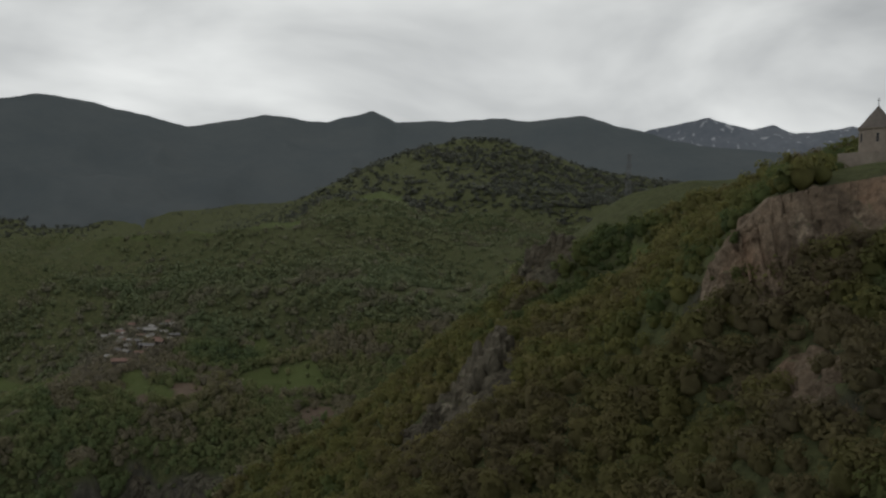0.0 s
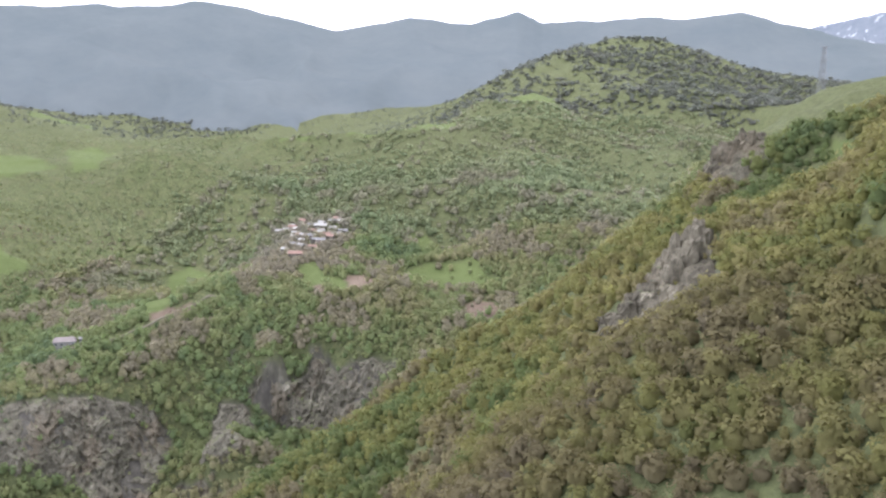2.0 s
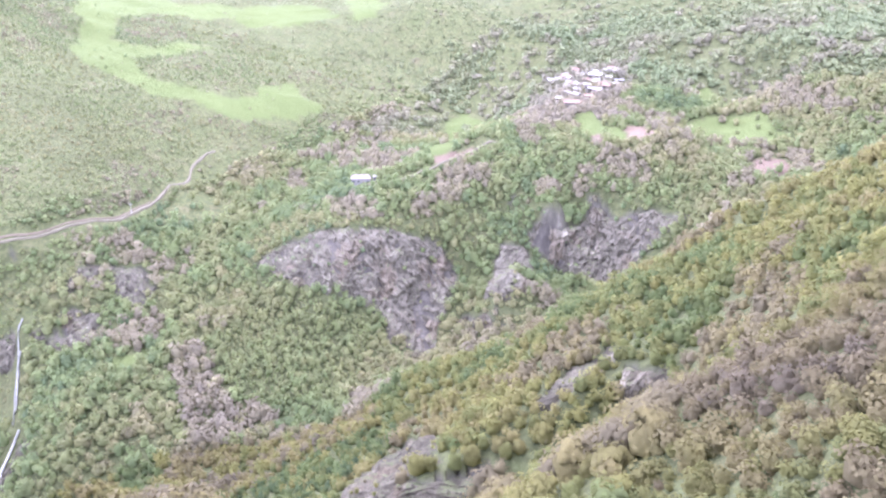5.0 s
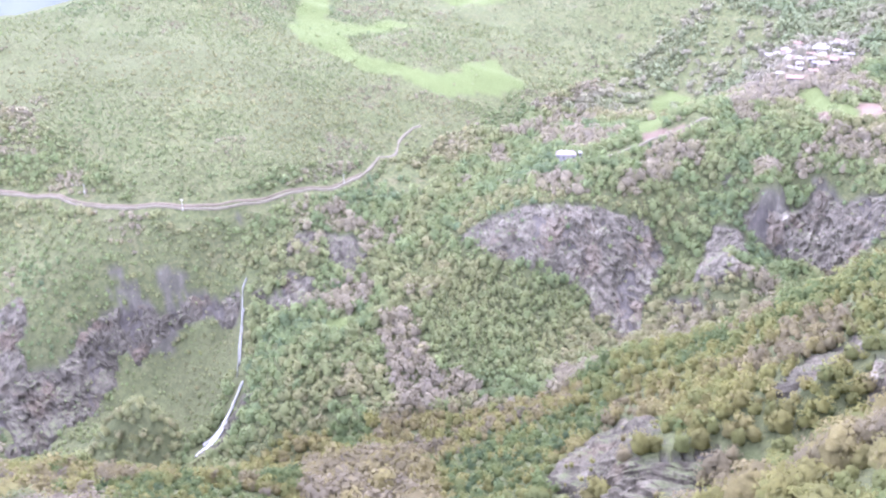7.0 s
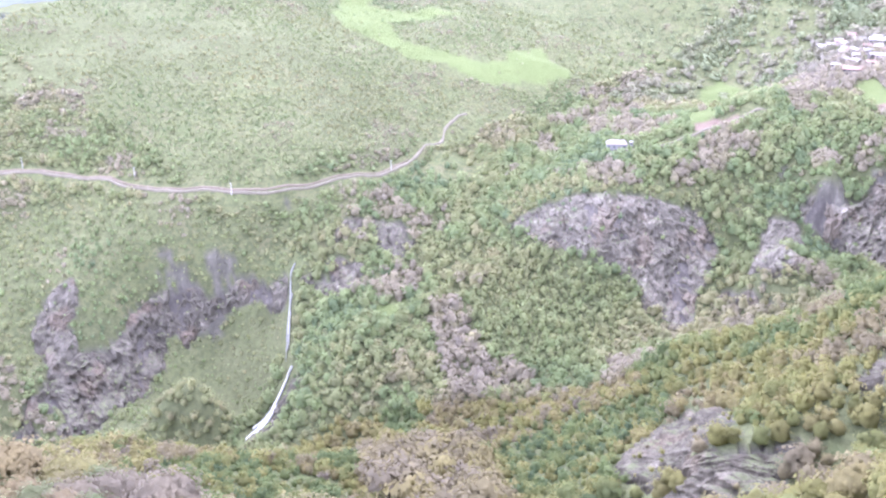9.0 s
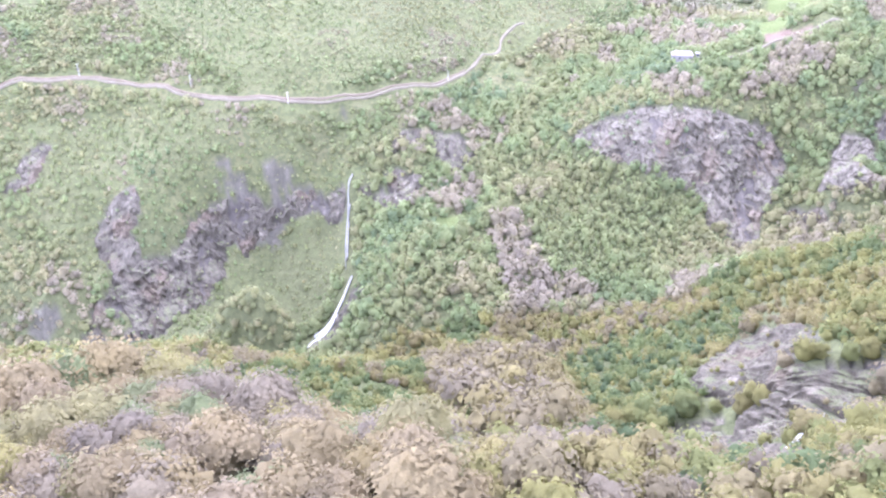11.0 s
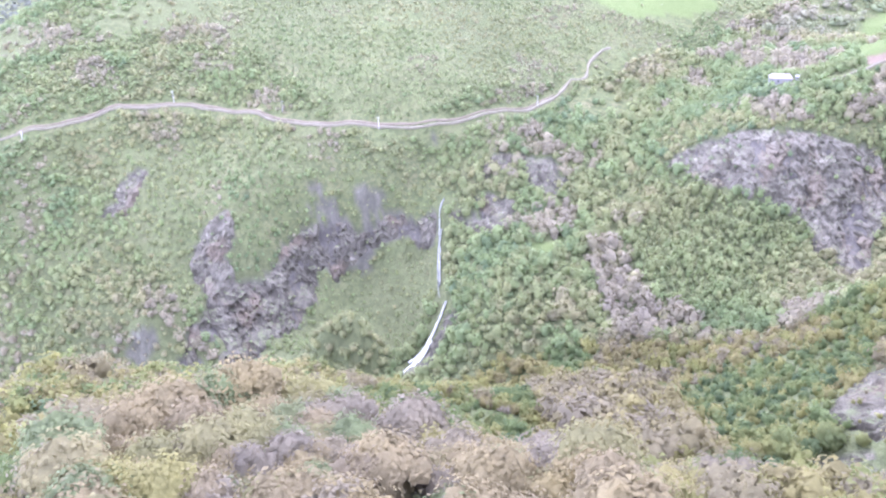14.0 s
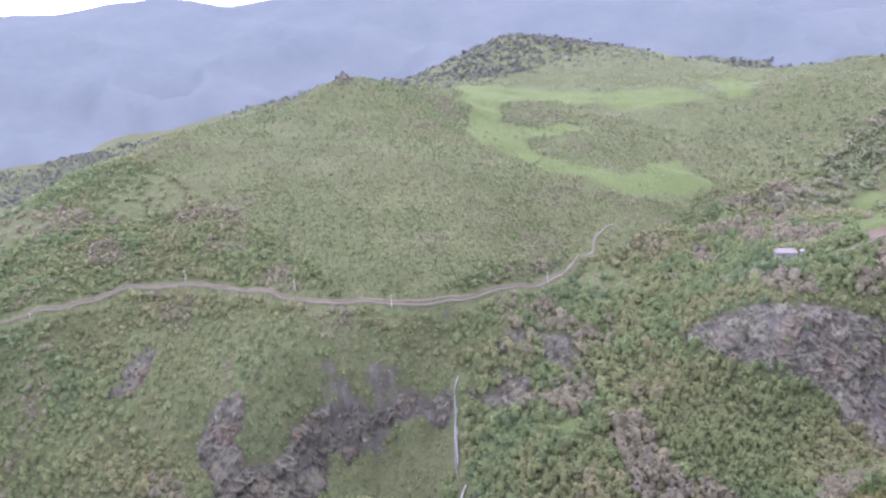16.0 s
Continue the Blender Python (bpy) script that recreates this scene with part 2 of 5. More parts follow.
ROCK = rock_material("lilac_grey_rock", (0.072, 0.066, 0.051), (0.138, 0.127, 0.099), (0.30, 0.276, 0.218), (0.158, 0.124, 0.09))
CRAG_ROCK = rock_material("pale_crag_rock", (0.055, 0.048, 0.038), (0.185, 0.165, 0.125), (0.42, 0.38, 0.29), (0.17, 0.14, 0.10))
NEAR_ROCK = rock_material("lichened_grey_rock", (0.066, 0.06, 0.044), (0.13, 0.118, 0.088), (0.25, 0.228, 0.174), (0.15, 0.12, 0.083))
TAN_ROCK = rock_material("ochre_rock", (0.11, 0.085, 0.062), (0.26, 0.20, 0.145), (0.40, 0.33, 0.25), (0.26, 0.165, 0.11))
BARK = plain_material("bark", (0.09, 0.075, 0.065), (0.17, 0.15, 0.13), 0.6)
EARTH = plain_material("raw_earth", (0.125, 0.103, 0.075), (0.195, 0.163, 0.12), 0.2)
GRAVEL = plain_material("gravel_road", (0.122, 0.11, 0.078), (0.182, 0.165, 0.12), 0.25)
STONE = plain_material("dressed_stone", (0.24, 0.20, 0.17), (0.36, 0.31, 0.26), 0.6)
SLATE = plain_material("stone_roof_slabs", (0.13, 0.115, 0.105), (0.20, 0.175, 0.155), 0.7)
PLASTER = plain_material("pale_plaster", (0.105, 0.095, 0.08), (0.17, 0.155, 0.13), 0.4)
WHITEWASH = plain_material("whitewash", (0.17, 0.168, 0.162), (0.24, 0.238, 0.23), 0.4)
RUSTY_ROOF = plain_material("rusty_sheet_roof", (0.21, 0.125, 0.10), (0.28, 0.185, 0.15), 0.5, 0.7)
PALE_ROOF = plain_material("pale_sheet_roof", (0.24, 0.235, 0.22), (0.38, 0.37, 0.35), 0.5, 0.6)
GREY_ROOF = plain_material("grey_sheet_roof", (0.17, 0.165, 0.165), (0.25, 0.245, 0.245), 0.5, 0.7)
GLASS_DARK = plain_material("dark_window_glass", (0.03, 0.035, 0.04), (0.05, 0.055, 0.06), 0.5, 0.15, 0.0)
TIMBER = plain_material("weathered_timber", (0.13, 0.10, 0.08), (0.22, 0.18, 0.14), 0.9)
CONCRETE = plain_material("concrete_pole", (0.42, 0.41, 0.39), (0.56, 0.55, 0.53), 0.9)
STEEL = plain_material("galvanised_steel", (0.16, 0.165, 0.17), (0.24, 0.245, 0.25), 0.9, 0.5, 0.1, 0.6)
THIN_WATER = plain_material("thin_falling_water", (0.22, 0.225, 0.21), (0.36, 0.365, 0.35), 0.5, 0.5, 0.8)
FOAM = plain_material("white_water", (0.30, 0.31, 0.295), (0.70, 0.71, 0.69), 1.3, 0.5, 0.9)

# ---- the lie of the land: crest, rim, foot and bed lines, in metres ----
LANDFORMS = {
    "spur_crest": [(175, 335, 330), (136, 397, 324), (90, 412, 314), (39, 398, 282), (27, 400, 258), (6, 400, 238), (-19, 388, 218), (-45, 382, 200), (-66, 382, 191), (-91, 384, 175), (-111, 378, 157), (-152, 360, 129), (-187, 340, 105), (-212, 345, 88), (-238, 335, 78), (-265, 331, 47)],
    "spur_back": [(150, 470, 285), (60, 455, 252), (10, 445, 195), (-40, 425, 160), (-90, 425, 128), (-150, 400, 90), (-200, 385, 62)],
    "spur_shoulder": [(63, 317, 272), (43, 340, 274), (19, 291, 256), (-5, 301, 235), (-70, 355, 177), (-99, 313, 158)],
    "spur_flank": [(60, 190, 276), (52, 200, 266), (12, 189, 246), (-6, 175, 234), (-60, 180, 195), (-98, 165, 160)],
    "spur_foot": [(60, 138, 274), (51, 160, 252), (11, 160, 238), (4, 150, 230), (-40, 110, 205)],
    "rock_rib": [(-118, 246, 146), (-142, 236, 131), (-168, 207, 113), (-169, 195, 98), (-179, 196, 80)],
    "rib_draw": [(-96, 241, 129), (-150, 180, 105), (-206, 223, 80), (-225, 151, 69)],
    "spur_toe": [(-198, 267, 84), (-229, 311, 69), (-275, 266, 40), (-272, 211, 49), (-309, 198, 44), (-293, 153, 58), (-322, 130, 66), (-324, 160, 50)],
    "shelf_edge": [(-145, 95, 140), (-159, 65, 157), (-191, 46, 150), (-242, 52, 131), (-341, 72, 94)],
    "shelf_brow": [(-430, 15, 97), (-425, 33, 90), (-412, 58, 83), (-395, 80, 76), (-396, 105, 72), (-403, 123, 61), (-390, 142, 54), (-371, 160, 47), (-353, 173, 44), (-342, 204, 36)],
    "shelf": [(-60, 20, 175), (-228, 20, 140), (-254, -13, 149), (-294, 9, 133), (-361, 12, 114)],
    "under_the_cable": [(120, 20, 285), (0, -20, 215), (-110, -60, 160), (-230, -110, 150)],
    "monastery_rock_foot": [(59, 186, 284), (74, 187, 292), (85, 183, 294), (95, 177, 295), (125, 165, 297), (220, 140, 300)],
    "monastery_rock_rim": [(66, 201, 292), (76, 205, 305), (90, 207, 308), (104, 206, 312), (150, 196, 320), (250, 185, 330)],
    "monastery_ground": [(130, 260, 324), (172, 345, 334), (260, 330, 345), (400, 300, 370)],
    "canyon_bed": [(-700, -200, -70), (-560, -20, -50), (-470, 120, -32), (-450, 190, -16), (-410, 215, -4), (-370, 231, 12), (-334, 263, 26), (-303, 271, 29), (-300, 340, 38), (-270, 400, 42), (-200, 425, 58), (-100, 480, 95), (0, 560, 150)],
    "west_foot": [(-700, 20, -20), (-538, 150, -6), (-500, 165, -14), (-455, 225, -4)],
    "west_slope": [(-760, 60, 40), (-659, 113, 33), (-583, 129, 21)],
    "cliff_a_rim": [(-728, 162, 84), (-670, 171, 74), (-590, 198, 63), (-602, 225, 78), (-566, 262, 62), (-530, 292, 48), (-512, 318, 66)],
    "cliff_a_foot": [(-625, 150, 36), (-560, 175, 12), (-545, 195, 8), (-550, 233, 12), (-542, 257, 19), (-514, 274, 22), (-505, 293, 27)],
    "fall_recess": [(-534, 171, -7), (-520, 210, -8), (-522, 256, 2), (-490, 240, -9), (-470, 232, -9)],
    "mound_edge": [(-485, 325, 66), (-470, 301, 47), (-429, 270, 40), (-413, 242, 26)],
    "mound": [(-440, 341, 63), (-388, 311, 43), (-387, 279, 36), (-401, 260, 34)],
    "wood_slope": [(-380, 379, 67), (-350, 354, 53), (-329, 336, 40), (-359, 285, 32)],
    "fall_chute": [(-500, 311, 60), (-484, 290, 36), (-458, 265, 21), (-448, 232, -4)],
    "knob": [(-500, 180, -4), (-490, 196, 24), (-477, 203, 40), (-464, 207, 22), (-455, 214, -2)],
    "west_brow": [(-641, 212, 82), (-584, 257, 83), (-548, 287, 74), (-531, 339, 84), (-479, 356, 79)],
    "road_terrace": [(-900, 60, 90), (-744, 129, 104), (-704, 228, 115), (-630, 270, 108), (-563, 316, 105), (-489, 398, 102), (-514, 487, 117)],
    "above_the_road": [(-804, 180, 136), (-691, 303, 145), (-595, 336, 132), (-556, 374, 131)],
    "hill_side": [(-775, 260, 148), (-728, 405, 191), (-653, 577, 183), (-526, 625, 158)],
    "hill_crest": [(-950, 100, 110), (-948, 188, 146), (-949, 265, 180), (-922, 367, 216), (-887, 476, 231), (-872, 531, 262), (-877, 570, 258), (-895, 690, 243), (-925, 764, 239)],
    "hill_brow": [(-829, 384, 204), (-796, 539, 221), (-761, 643, 215)],
    "hidden_valley": [(-1150, 100, -20), (-1250, 400, 40), (-1350, 800, 120)],
    "plateau_edge": [(-925, 764, 240), (-809, 860, 235), (-656, 953, 233), (-600, 1000, 236)],
    "plateau_behind": [(-1090, 1085, 290), (-909, 1154, 283), (-635, 1073, 247), (-1217, 1239, 328)],
    "round_hill": [(-442, 879, 233), (-512, 907, 258), (-470, 950, 262)],
    "round_hill_foot": [(-469, 763, 178), (-421, 832, 190), (-560, 800, 195)],
    "inner_valley": [(-472, 605, 128), (-505, 587, 131), (-432, 640, 130), (-351, 675, 138), (-330, 760, 165)],
    "meadow_slope": [(-411, 321, 54), (-410, 280, 45), (-391, 238, 18)],
    "cliff_b_rim": [(-424, 442, 88), (-385, 440, 105), (-366, 442, 108), (-345, 442, 109), (-320, 468, 111), (-295, 502, 113), (-271, 522, 112), (-255, 537, 114)],
    "cliff_b_foot": [(-388, 405, 76), (-350, 397, 62), (-321, 428, 64), (-287, 442, 56), (-265, 433, 43), (-254, 458, 55), (-262, 490, 75)],
    "cliff_b_face": [(-373, 427, 95), (-339, 423, 93), (-313, 453, 84), (-285, 487, 88)],
    "buttress": [(-250, 507, 102), (-230, 472, 96), (-233, 452, 60)],
    "cliff_c_rim": [(-215, 548, 112), (-190, 548, 106), (-130, 542, 127), (-60, 560, 140)],
    "cliff_c_foot": [(-215, 520, 78), (-170, 515, 72), (-120, 510, 90)],
    "house_brow": [(-398, 510, 111), (-375, 521, 128), (-323, 545, 134), (-221, 537, 137)],
    "field_brow": [(-299, 580, 150), (-298, 590, 160), (-202, 560, 135), (-131, 545, 128)],
    "village_ground": [(-206, 638, 168), (-172, 619, 166), (-252, 727, 190), (-119, 633, 153), (-128, 772, 190), (-93, 720, 184)],
    "valley_rise": [(-107, 800, 225), (-20, 760, 215), (12, 1050, 276), (100, 700, 200)],
    "far_fields": [(-394, 864, 230), (-405, 1076, 253), (-247, 1072, 285), (-186, 1186, 298), (-89, 1397, 330)],
    "dark_hill": [(-166, 1692, 400), (-60, 1849, 448), (14, 1900, 470), (102, 1897, 484), (191, 1890, 468), (266, 1881, 438), (323, 1771, 385), (360, 1662, 345)],
    "dark_hill_behind": [(100, 2300, 380), (-300, 2100, 330)],
    "side_valley": [(-567, 1170, 232), (-539, 1507, 215), (-401, 1959, 270), (-679, 2093, 220), (-1004, 2069, 180)],
    "behind_spur": [(150, 600, 205), (300, 900, 250), (450, 500, 290)],
    "outer_land": [(-2500, 700, 60), (-2000, -1500, -40), (1500, -1500, 320), (1500, 2500, 420), (-2200, 2600, 330), (0, 3200, 430), (900, 200, 330), (0, -600, 120), (4000, 4000, 500), (-4500, 4500, 400), (-4500, -4500, 0), (4500, -4500, 400)],
}


def value_noise(x, y, seed):
    """Smooth noise from -1 to 1 with a cell of one."""
    xi, yi = np.floor(x).astype(np.int64), np.floor(y).astype(np.int64)
    fx, fy = x - xi, y - yi
    fx, fy = fx * fx * (3 - 2 * fx), fy * fy * (3 - 2 * fy)

    def corner(a, b):
        h = (a * 374761393 + b * 668265263 + seed * 982451653) & 0xFFFFFFFF
        h = ((h ^ (h >> 13)) * 1274126177) & 0xFFFFFFFF
        return ((h ^ (h >> 16)) & 0xFFFF) / 32767.5 - 1

    low = corner(xi, yi) * (1 - fx) + corner(xi + 1, yi) * fx
    high = corner(xi, yi + 1) * (1 - fx) + corner(xi + 1, yi + 1) * fx
    return low * (1 - fy) + high * fy


def fractal(x, y, size, octaves, seed, gain=0.5):
    total, weight = 0.0, 1.0
    for k in range(octaves):
        total = total + weight * value_noise(x / size + 17.3 * k, y / size - 9.1 * k, seed + k)
        size, weight = size / 2.1, weight * gain
    return total


def laid_out(step=30.0):
    """The landform lines cut into short steps."""
    nodes = []
    for line in LANDFORMS.values():
        for a, b in zip(line, line[1:] + line[-1:]):
            a, b = np.array(a, float), np.array(b, float)
            far = np.hypot(*(b - a)[:2])
            n = 1 if far > 800 else max(1, min(4, int(far / step)))
            nodes += [a + (b - a) * k / n for k in range(n)]
    return np.array(nodes)


NODES = laid_out()
_gap = np.hypot(NODES[:, None, 0] - NODES[None, :, 0], NODES[:, None, 1] - NODES[None, :, 1])
_n = len(NODES)
_system = np.zeros((_n + 1, _n + 1))
_system[:_n, :_n] = -np.sqrt(_gap ** 2 + 9.0) + 4.0 * np.eye(_n)
_system[:_n, _n] = _system[_n, :_n] = 1
WEIGHTS = np.linalg.solve(_system, np.append(NODES[:, 2], 0.0))


def base_height(x, y):
    """The smooth land between the landform lines."""
    x, y = np.asarray(x, float), np.asarray(y, float)
    flat_x, flat_y = x.ravel(), y.ravel()
    z = np.empty(len(flat_x))
    for i in range(0, len(flat_x), 20000):
        s = slice(i, i + 20000)
        d = np.sqrt((flat_x[s, None] - NODES[None, :, 0]) ** 2 + (flat_y[s, None] - NODES[None, :, 1]) ** 2 + 9.0)
        z[s] = -d @ WEIGHTS[:_n] + WEIGHTS[_n]
    return z.reshape(x.shape)


def height(x, y):
    """The ground, with gullies and humps."""
    x, y = np.asarray(x, float), np.asarray(y, float)
    reach = np.hypot(x + 70, y + 35)
    gully = 1 - 2 * np.abs(fractal(x, y, 62, 2, 3))
    far = np.clip((reach - 680) / 500, 0, 1) * np.clip((x + 560 + 0.35 * (y - 760)) / 120, 0, 1)
    ridges = 1 - 2 * np.abs(fractal(x + 0.3 * y, y, 300, 3, 21))
    return base_height(x, y) + 3.0 * gully + far * (26 - 18 * np.clip((reach - 1300) / 400, 0, 1)) * (ridges - 0.3) + 1.0 * fractal(x, y, 13, 2, 40)


def mesh_from(name, verts, faces, mat, smooth=False):
    """A mesh of equal-sided faces out of arrays."""
    me = bpy.data.meshes.new(name)
    faces = np.asarray(faces, np.int32)
    sides = faces.shape[1]
    me.vertices.add(len(verts))
    me.vertices.foreach_set("co", np.asarray(verts, np.float32).ravel())
    me.loops.add(faces.size)
    me.loops.foreach_set("vertex_index", faces.ravel())
    me.polygons.add(len(faces))
    me.polygons.foreach_set("loop_start", np.arange(0, faces.size, sides, dtype=np.int32))
    me.polygons.foreach_set("use_smooth", np.full(len(faces), smooth, bool))
    me.materials.append(mat)
    me.update(calc_edges=True)
    return me


def inside(x, y, ring):
    """Which places lie inside a ring of corners."""
    found = np.zeros(np.shape(x), bool)
    for (ax, ay), (bx, by) in zip(ring, ring[1:] + ring[:1]):
        cross = (ay > y) != (by > y)
        found ^= cross & (x < (bx - ax) * (y - ay) / (by - ay + 1e-9) + ax)
    return found


def off_line(x, y, line):
    """The distance from a line in the plan."""
    best = np.full(np.shape(x), 1e9)
    for (ax, ay), (bx, by) in zip(line, line[1:]):
        ux, uy = bx - ax, by - ay
        k = np.clip(((x - ax) * ux + (y - ay) * uy) / (ux * ux + uy * uy), 0, 1)
        best = np.minimum(best, np.hypot(x - ax - k * ux, y - ay - k * uy))
    return best


FIELDS = {
    "long_meadow": [(-1056, 890), (-868, 813), (-790, 846), (-721, 884), (-684, 931), (-608, 873), (-658, 805), (-719, 803), (-734, 756), (-799, 762), (-779, 685), (-743, 641), (-705, 633), (-688, 691), (-657, 700), (-675, 653), (-678, 608), (-634, 579), (-605, 594), (-565, 610), (-546, 628), (-539, 669), (-497, 655), (-517, 629), (-543, 585), (-576, 579), (-620, 560), (-665, 566), (-695, 558), (-742, 586), (-784, 641), (-840, 688)],
    "house_field": [(-342, 562), (-370, 651), (-392, 717), (-381, 737), (-356, 716), (-316, 605), (-323, 576)],
    "hollow_field": [(-540, 605), (-553, 630), (-554, 681), (-537, 675), (-523, 668), (-502, 674), (-502, 651), (-518, 631)],
    "plateau_field": [(-948, 1310), (-802, 1266), (-759, 1190), (-865, 1187)],
    "edge_field": [(-673, 990), (-654, 1030), (-596, 975), (-569, 887), (-590, 872)],
    "village_meadow": [(-175, 655), (-149, 692), (-117, 705), (-82, 670), (-81, 656), (-108, 644), (-143, 660)],
    "village_strip": [(-181, 749), (-162, 763), (-138, 742), (-120, 705), (-150, 722)],
    "below_house": [(-245, 652), (-236, 664), (-216, 630), (-201, 627), (-194, 609), (-218, 606), (-234, 620)],
    "upper_field": [(-308, 1007), (-320, 1100), (-235, 1190), (-188, 1153), (-177, 1080), (-180, 1034), (-229, 997), (-277, 998)],
    "ridge_field": [(-403, 1023), (-364, 1020), (-353, 1011), (-393, 1018)],
    "brown_field": [(-131, 1349), (-67, 1418), (-60, 1286), (-107, 1191)],
    "bush_clearing": [(-431, 316), (-414, 329), (-405, 321), (-421, 307)],
    "spur_clearing": [(75, 336), (81, 322), (73, 298), (72, 327)],
}
CLIFFS = {
    "west_wall": [(-555, 126), (-565, 144), (-576, 163), (-571, 182), (-561, 196), (-561, 215), (-569, 224), (-573, 239), (-568, 256), (-556, 264), (-543, 275), (-535, 289), (-525, 301), (-507, 313), (-500, 303), (-518, 297), (-526, 283), (-538, 267), (-544, 251), (-552, 243), (-540, 223), (-531, 207), (-523, 184), (-531, 165), (-543, 145)],
    "west_rib": [(-576, 163), (-589, 169), (-604, 178), (-607, 193), (-597, 211), (-588, 199), (-583, 186), (-572, 182)],
    "west_bluff": [(-666, 147), (-678, 169), (-670, 189), (-656, 173), (-656, 154)],
    "gully_rock": [(-496, 316), (-486, 335), (-464, 342), (-456, 329), (-463, 315), (-484, 314)],
    "gully_step": [(-496, 343), (-496, 366), (-468, 380), (-446, 376), (-448, 359), (-471, 345)],
    "cliff_b": [(-397, 420), (-389, 435), (-372, 442), (-350, 449), (-328, 464), (-310, 479), (-290, 490), (-272, 488), (-268, 466), (-270, 445), (-268, 422), (-279, 419), (-292, 418), (-306, 431), (-323, 427), (-337, 417), (-355, 414), (-375, 413)],
    "buttress": [(-244, 470), (-247, 493), (-246, 511), (-235, 516), (-224, 505), (-213, 471), (-228, 463)],
    "buttress_foot": [(-258, 450), (-256, 462), (-244, 456), (-220, 452), (-217, 444), (-232, 436), (-248, 442)],
    "cliff_c": [(-240, 520), (-234, 533), (-216, 535), (-197, 554), (-175, 552), (-127, 549), (-146, 535), (-165, 524), (-185, 513), (-203, 522), (-218, 523)],
    "near_rib": [(-107, 264), (-90, 262), (-84, 246), (-90, 236), (-104, 240)],
    "near_rib_top": [(-134, 244), (-126, 268), (-113, 281), (-108, 272), (-117, 254), (-127, 239)],
    "near_rib_low": [(-208, 214), (-208, 257), (-201, 278), (-178, 258), (-166, 226), (-150, 227), (-140, 214), (-142, 205), (-162, 198)],
    "fall_wall": [(-193, 175), (-203, 195), (-190, 200), (-163, 200), (-143, 206), (-134, 200), (-140, 188), (-141, 161), (-137, 117), (-150, 128), (-164, 149), (-181, 165)],
    "crag": [(5, 262), (10, 292), (22, 296), (27, 265), (22, 228), (9, 230), (-9, 258), (-12, 272)],
    "far_crag": [(33, 378), (45, 392), (58, 370), (56, 345), (46, 338), (36, 352)],
    "fall_cleft": [(-449, 264), (-440, 258), (-433, 243), (-434, 224), (-442, 214), (-446, 222), (-444, 242)],
    "spur_rocks": [(66, 164), (75, 160), (72, 147), (79, 140), (73, 127), (62, 124), (57, 134), (63, 150)],
    "monastery_wall": [(57, 196), (66, 205), (78, 208), (112, 209), (135, 200), (125, 168), (96, 178), (76, 188)],
}
# how far growth has broken into each rock face: the lower, the barer
BARENESS = {"crag": -0.9, "far_crag": -0.9, "spur_rocks": -0.6, "fall_cleft": -0.9, "monastery_wall": -0.6, "cliff_b": -0.75, "cliff_c": -0.6, "buttress": -0.6, "buttress_foot": -0.1, "west_wall": -0.5, "west_rib": 0.08, "near_rib_low": -0.12, "fall_wall": -0.35, "gully_step": 0.0}
ROAD = [
    (-768, 120), (-755, 133), (-741, 162), (-727, 195), (-703, 227), (-646, 263), (-608, 279), (-569, 314), (-538, 346), (-524, 373), (-508, 406), (-512, 446), (-517, 492), (-527, 507), (-526, 535)
]
TRACK = [
    (-366, 512), (-359, 516), (-344, 526), (-331, 541), (-323, 568), (-299, 579), (-286, 585)
]
BARE = {
    "red_scar": [(-103, 622), (-80, 633), (-74, 606), (-92, 586)],
    "path_end": [(-222, 604), (-214, 612), (-206, 604), (-214, 596)],
    "track_cut": [(-331, 558), (-329, 574), (-316, 580), (-299, 583), (-297, 576), (-317, 569)],
    "field_soil": [(-201, 627), (-180, 637), (-171, 614), (-192, 608)],
}
FALL = [(-507, 317), (-506, 312), (-498, 304), (-491, 296), (-481, 285), (-471, 275), (-461, 266), (-453, 264), (-450, 255), (-447, 242), (-448, 231), (-447, 219)]
VILLAGE = [(-308, 777), (-300, 775), (-291, 769), (-285, 762), (-285, 782), (-278, 769), (-272, 764), (-262, 742), (-266, 775), (-258, 758), (-252, 769), (-250, 782),
           (-242, 766), (-235, 727), (-236, 711), (-243, 720), (-250, 727), (-249, 706), (-256, 718), (-263, 711), (-272, 730), (-279, 736), (-269, 706), (-296, 782),
           (-242, 702), (-254, 740), (-266, 728), (-272, 695), (-259, 698), (-246, 692), (-233, 741), (-246, 750), (-282, 750)]
OPEN_SLOPE = [(-500, 429), (-507, 485), (-474, 492), (-455, 469), (-483, 428)]


def wobbled(x, y):
    """Ragged edges, finer on the near slopes."""
    k = 2.0 + 2.0 * np.clip((np.hypot(x + 70, y + 35) - 300) / 120, 0, 1)
    return x + k * fractal(x, y, 24, 3, 60), y + k * fractal(x, y, 24, 3, 70)


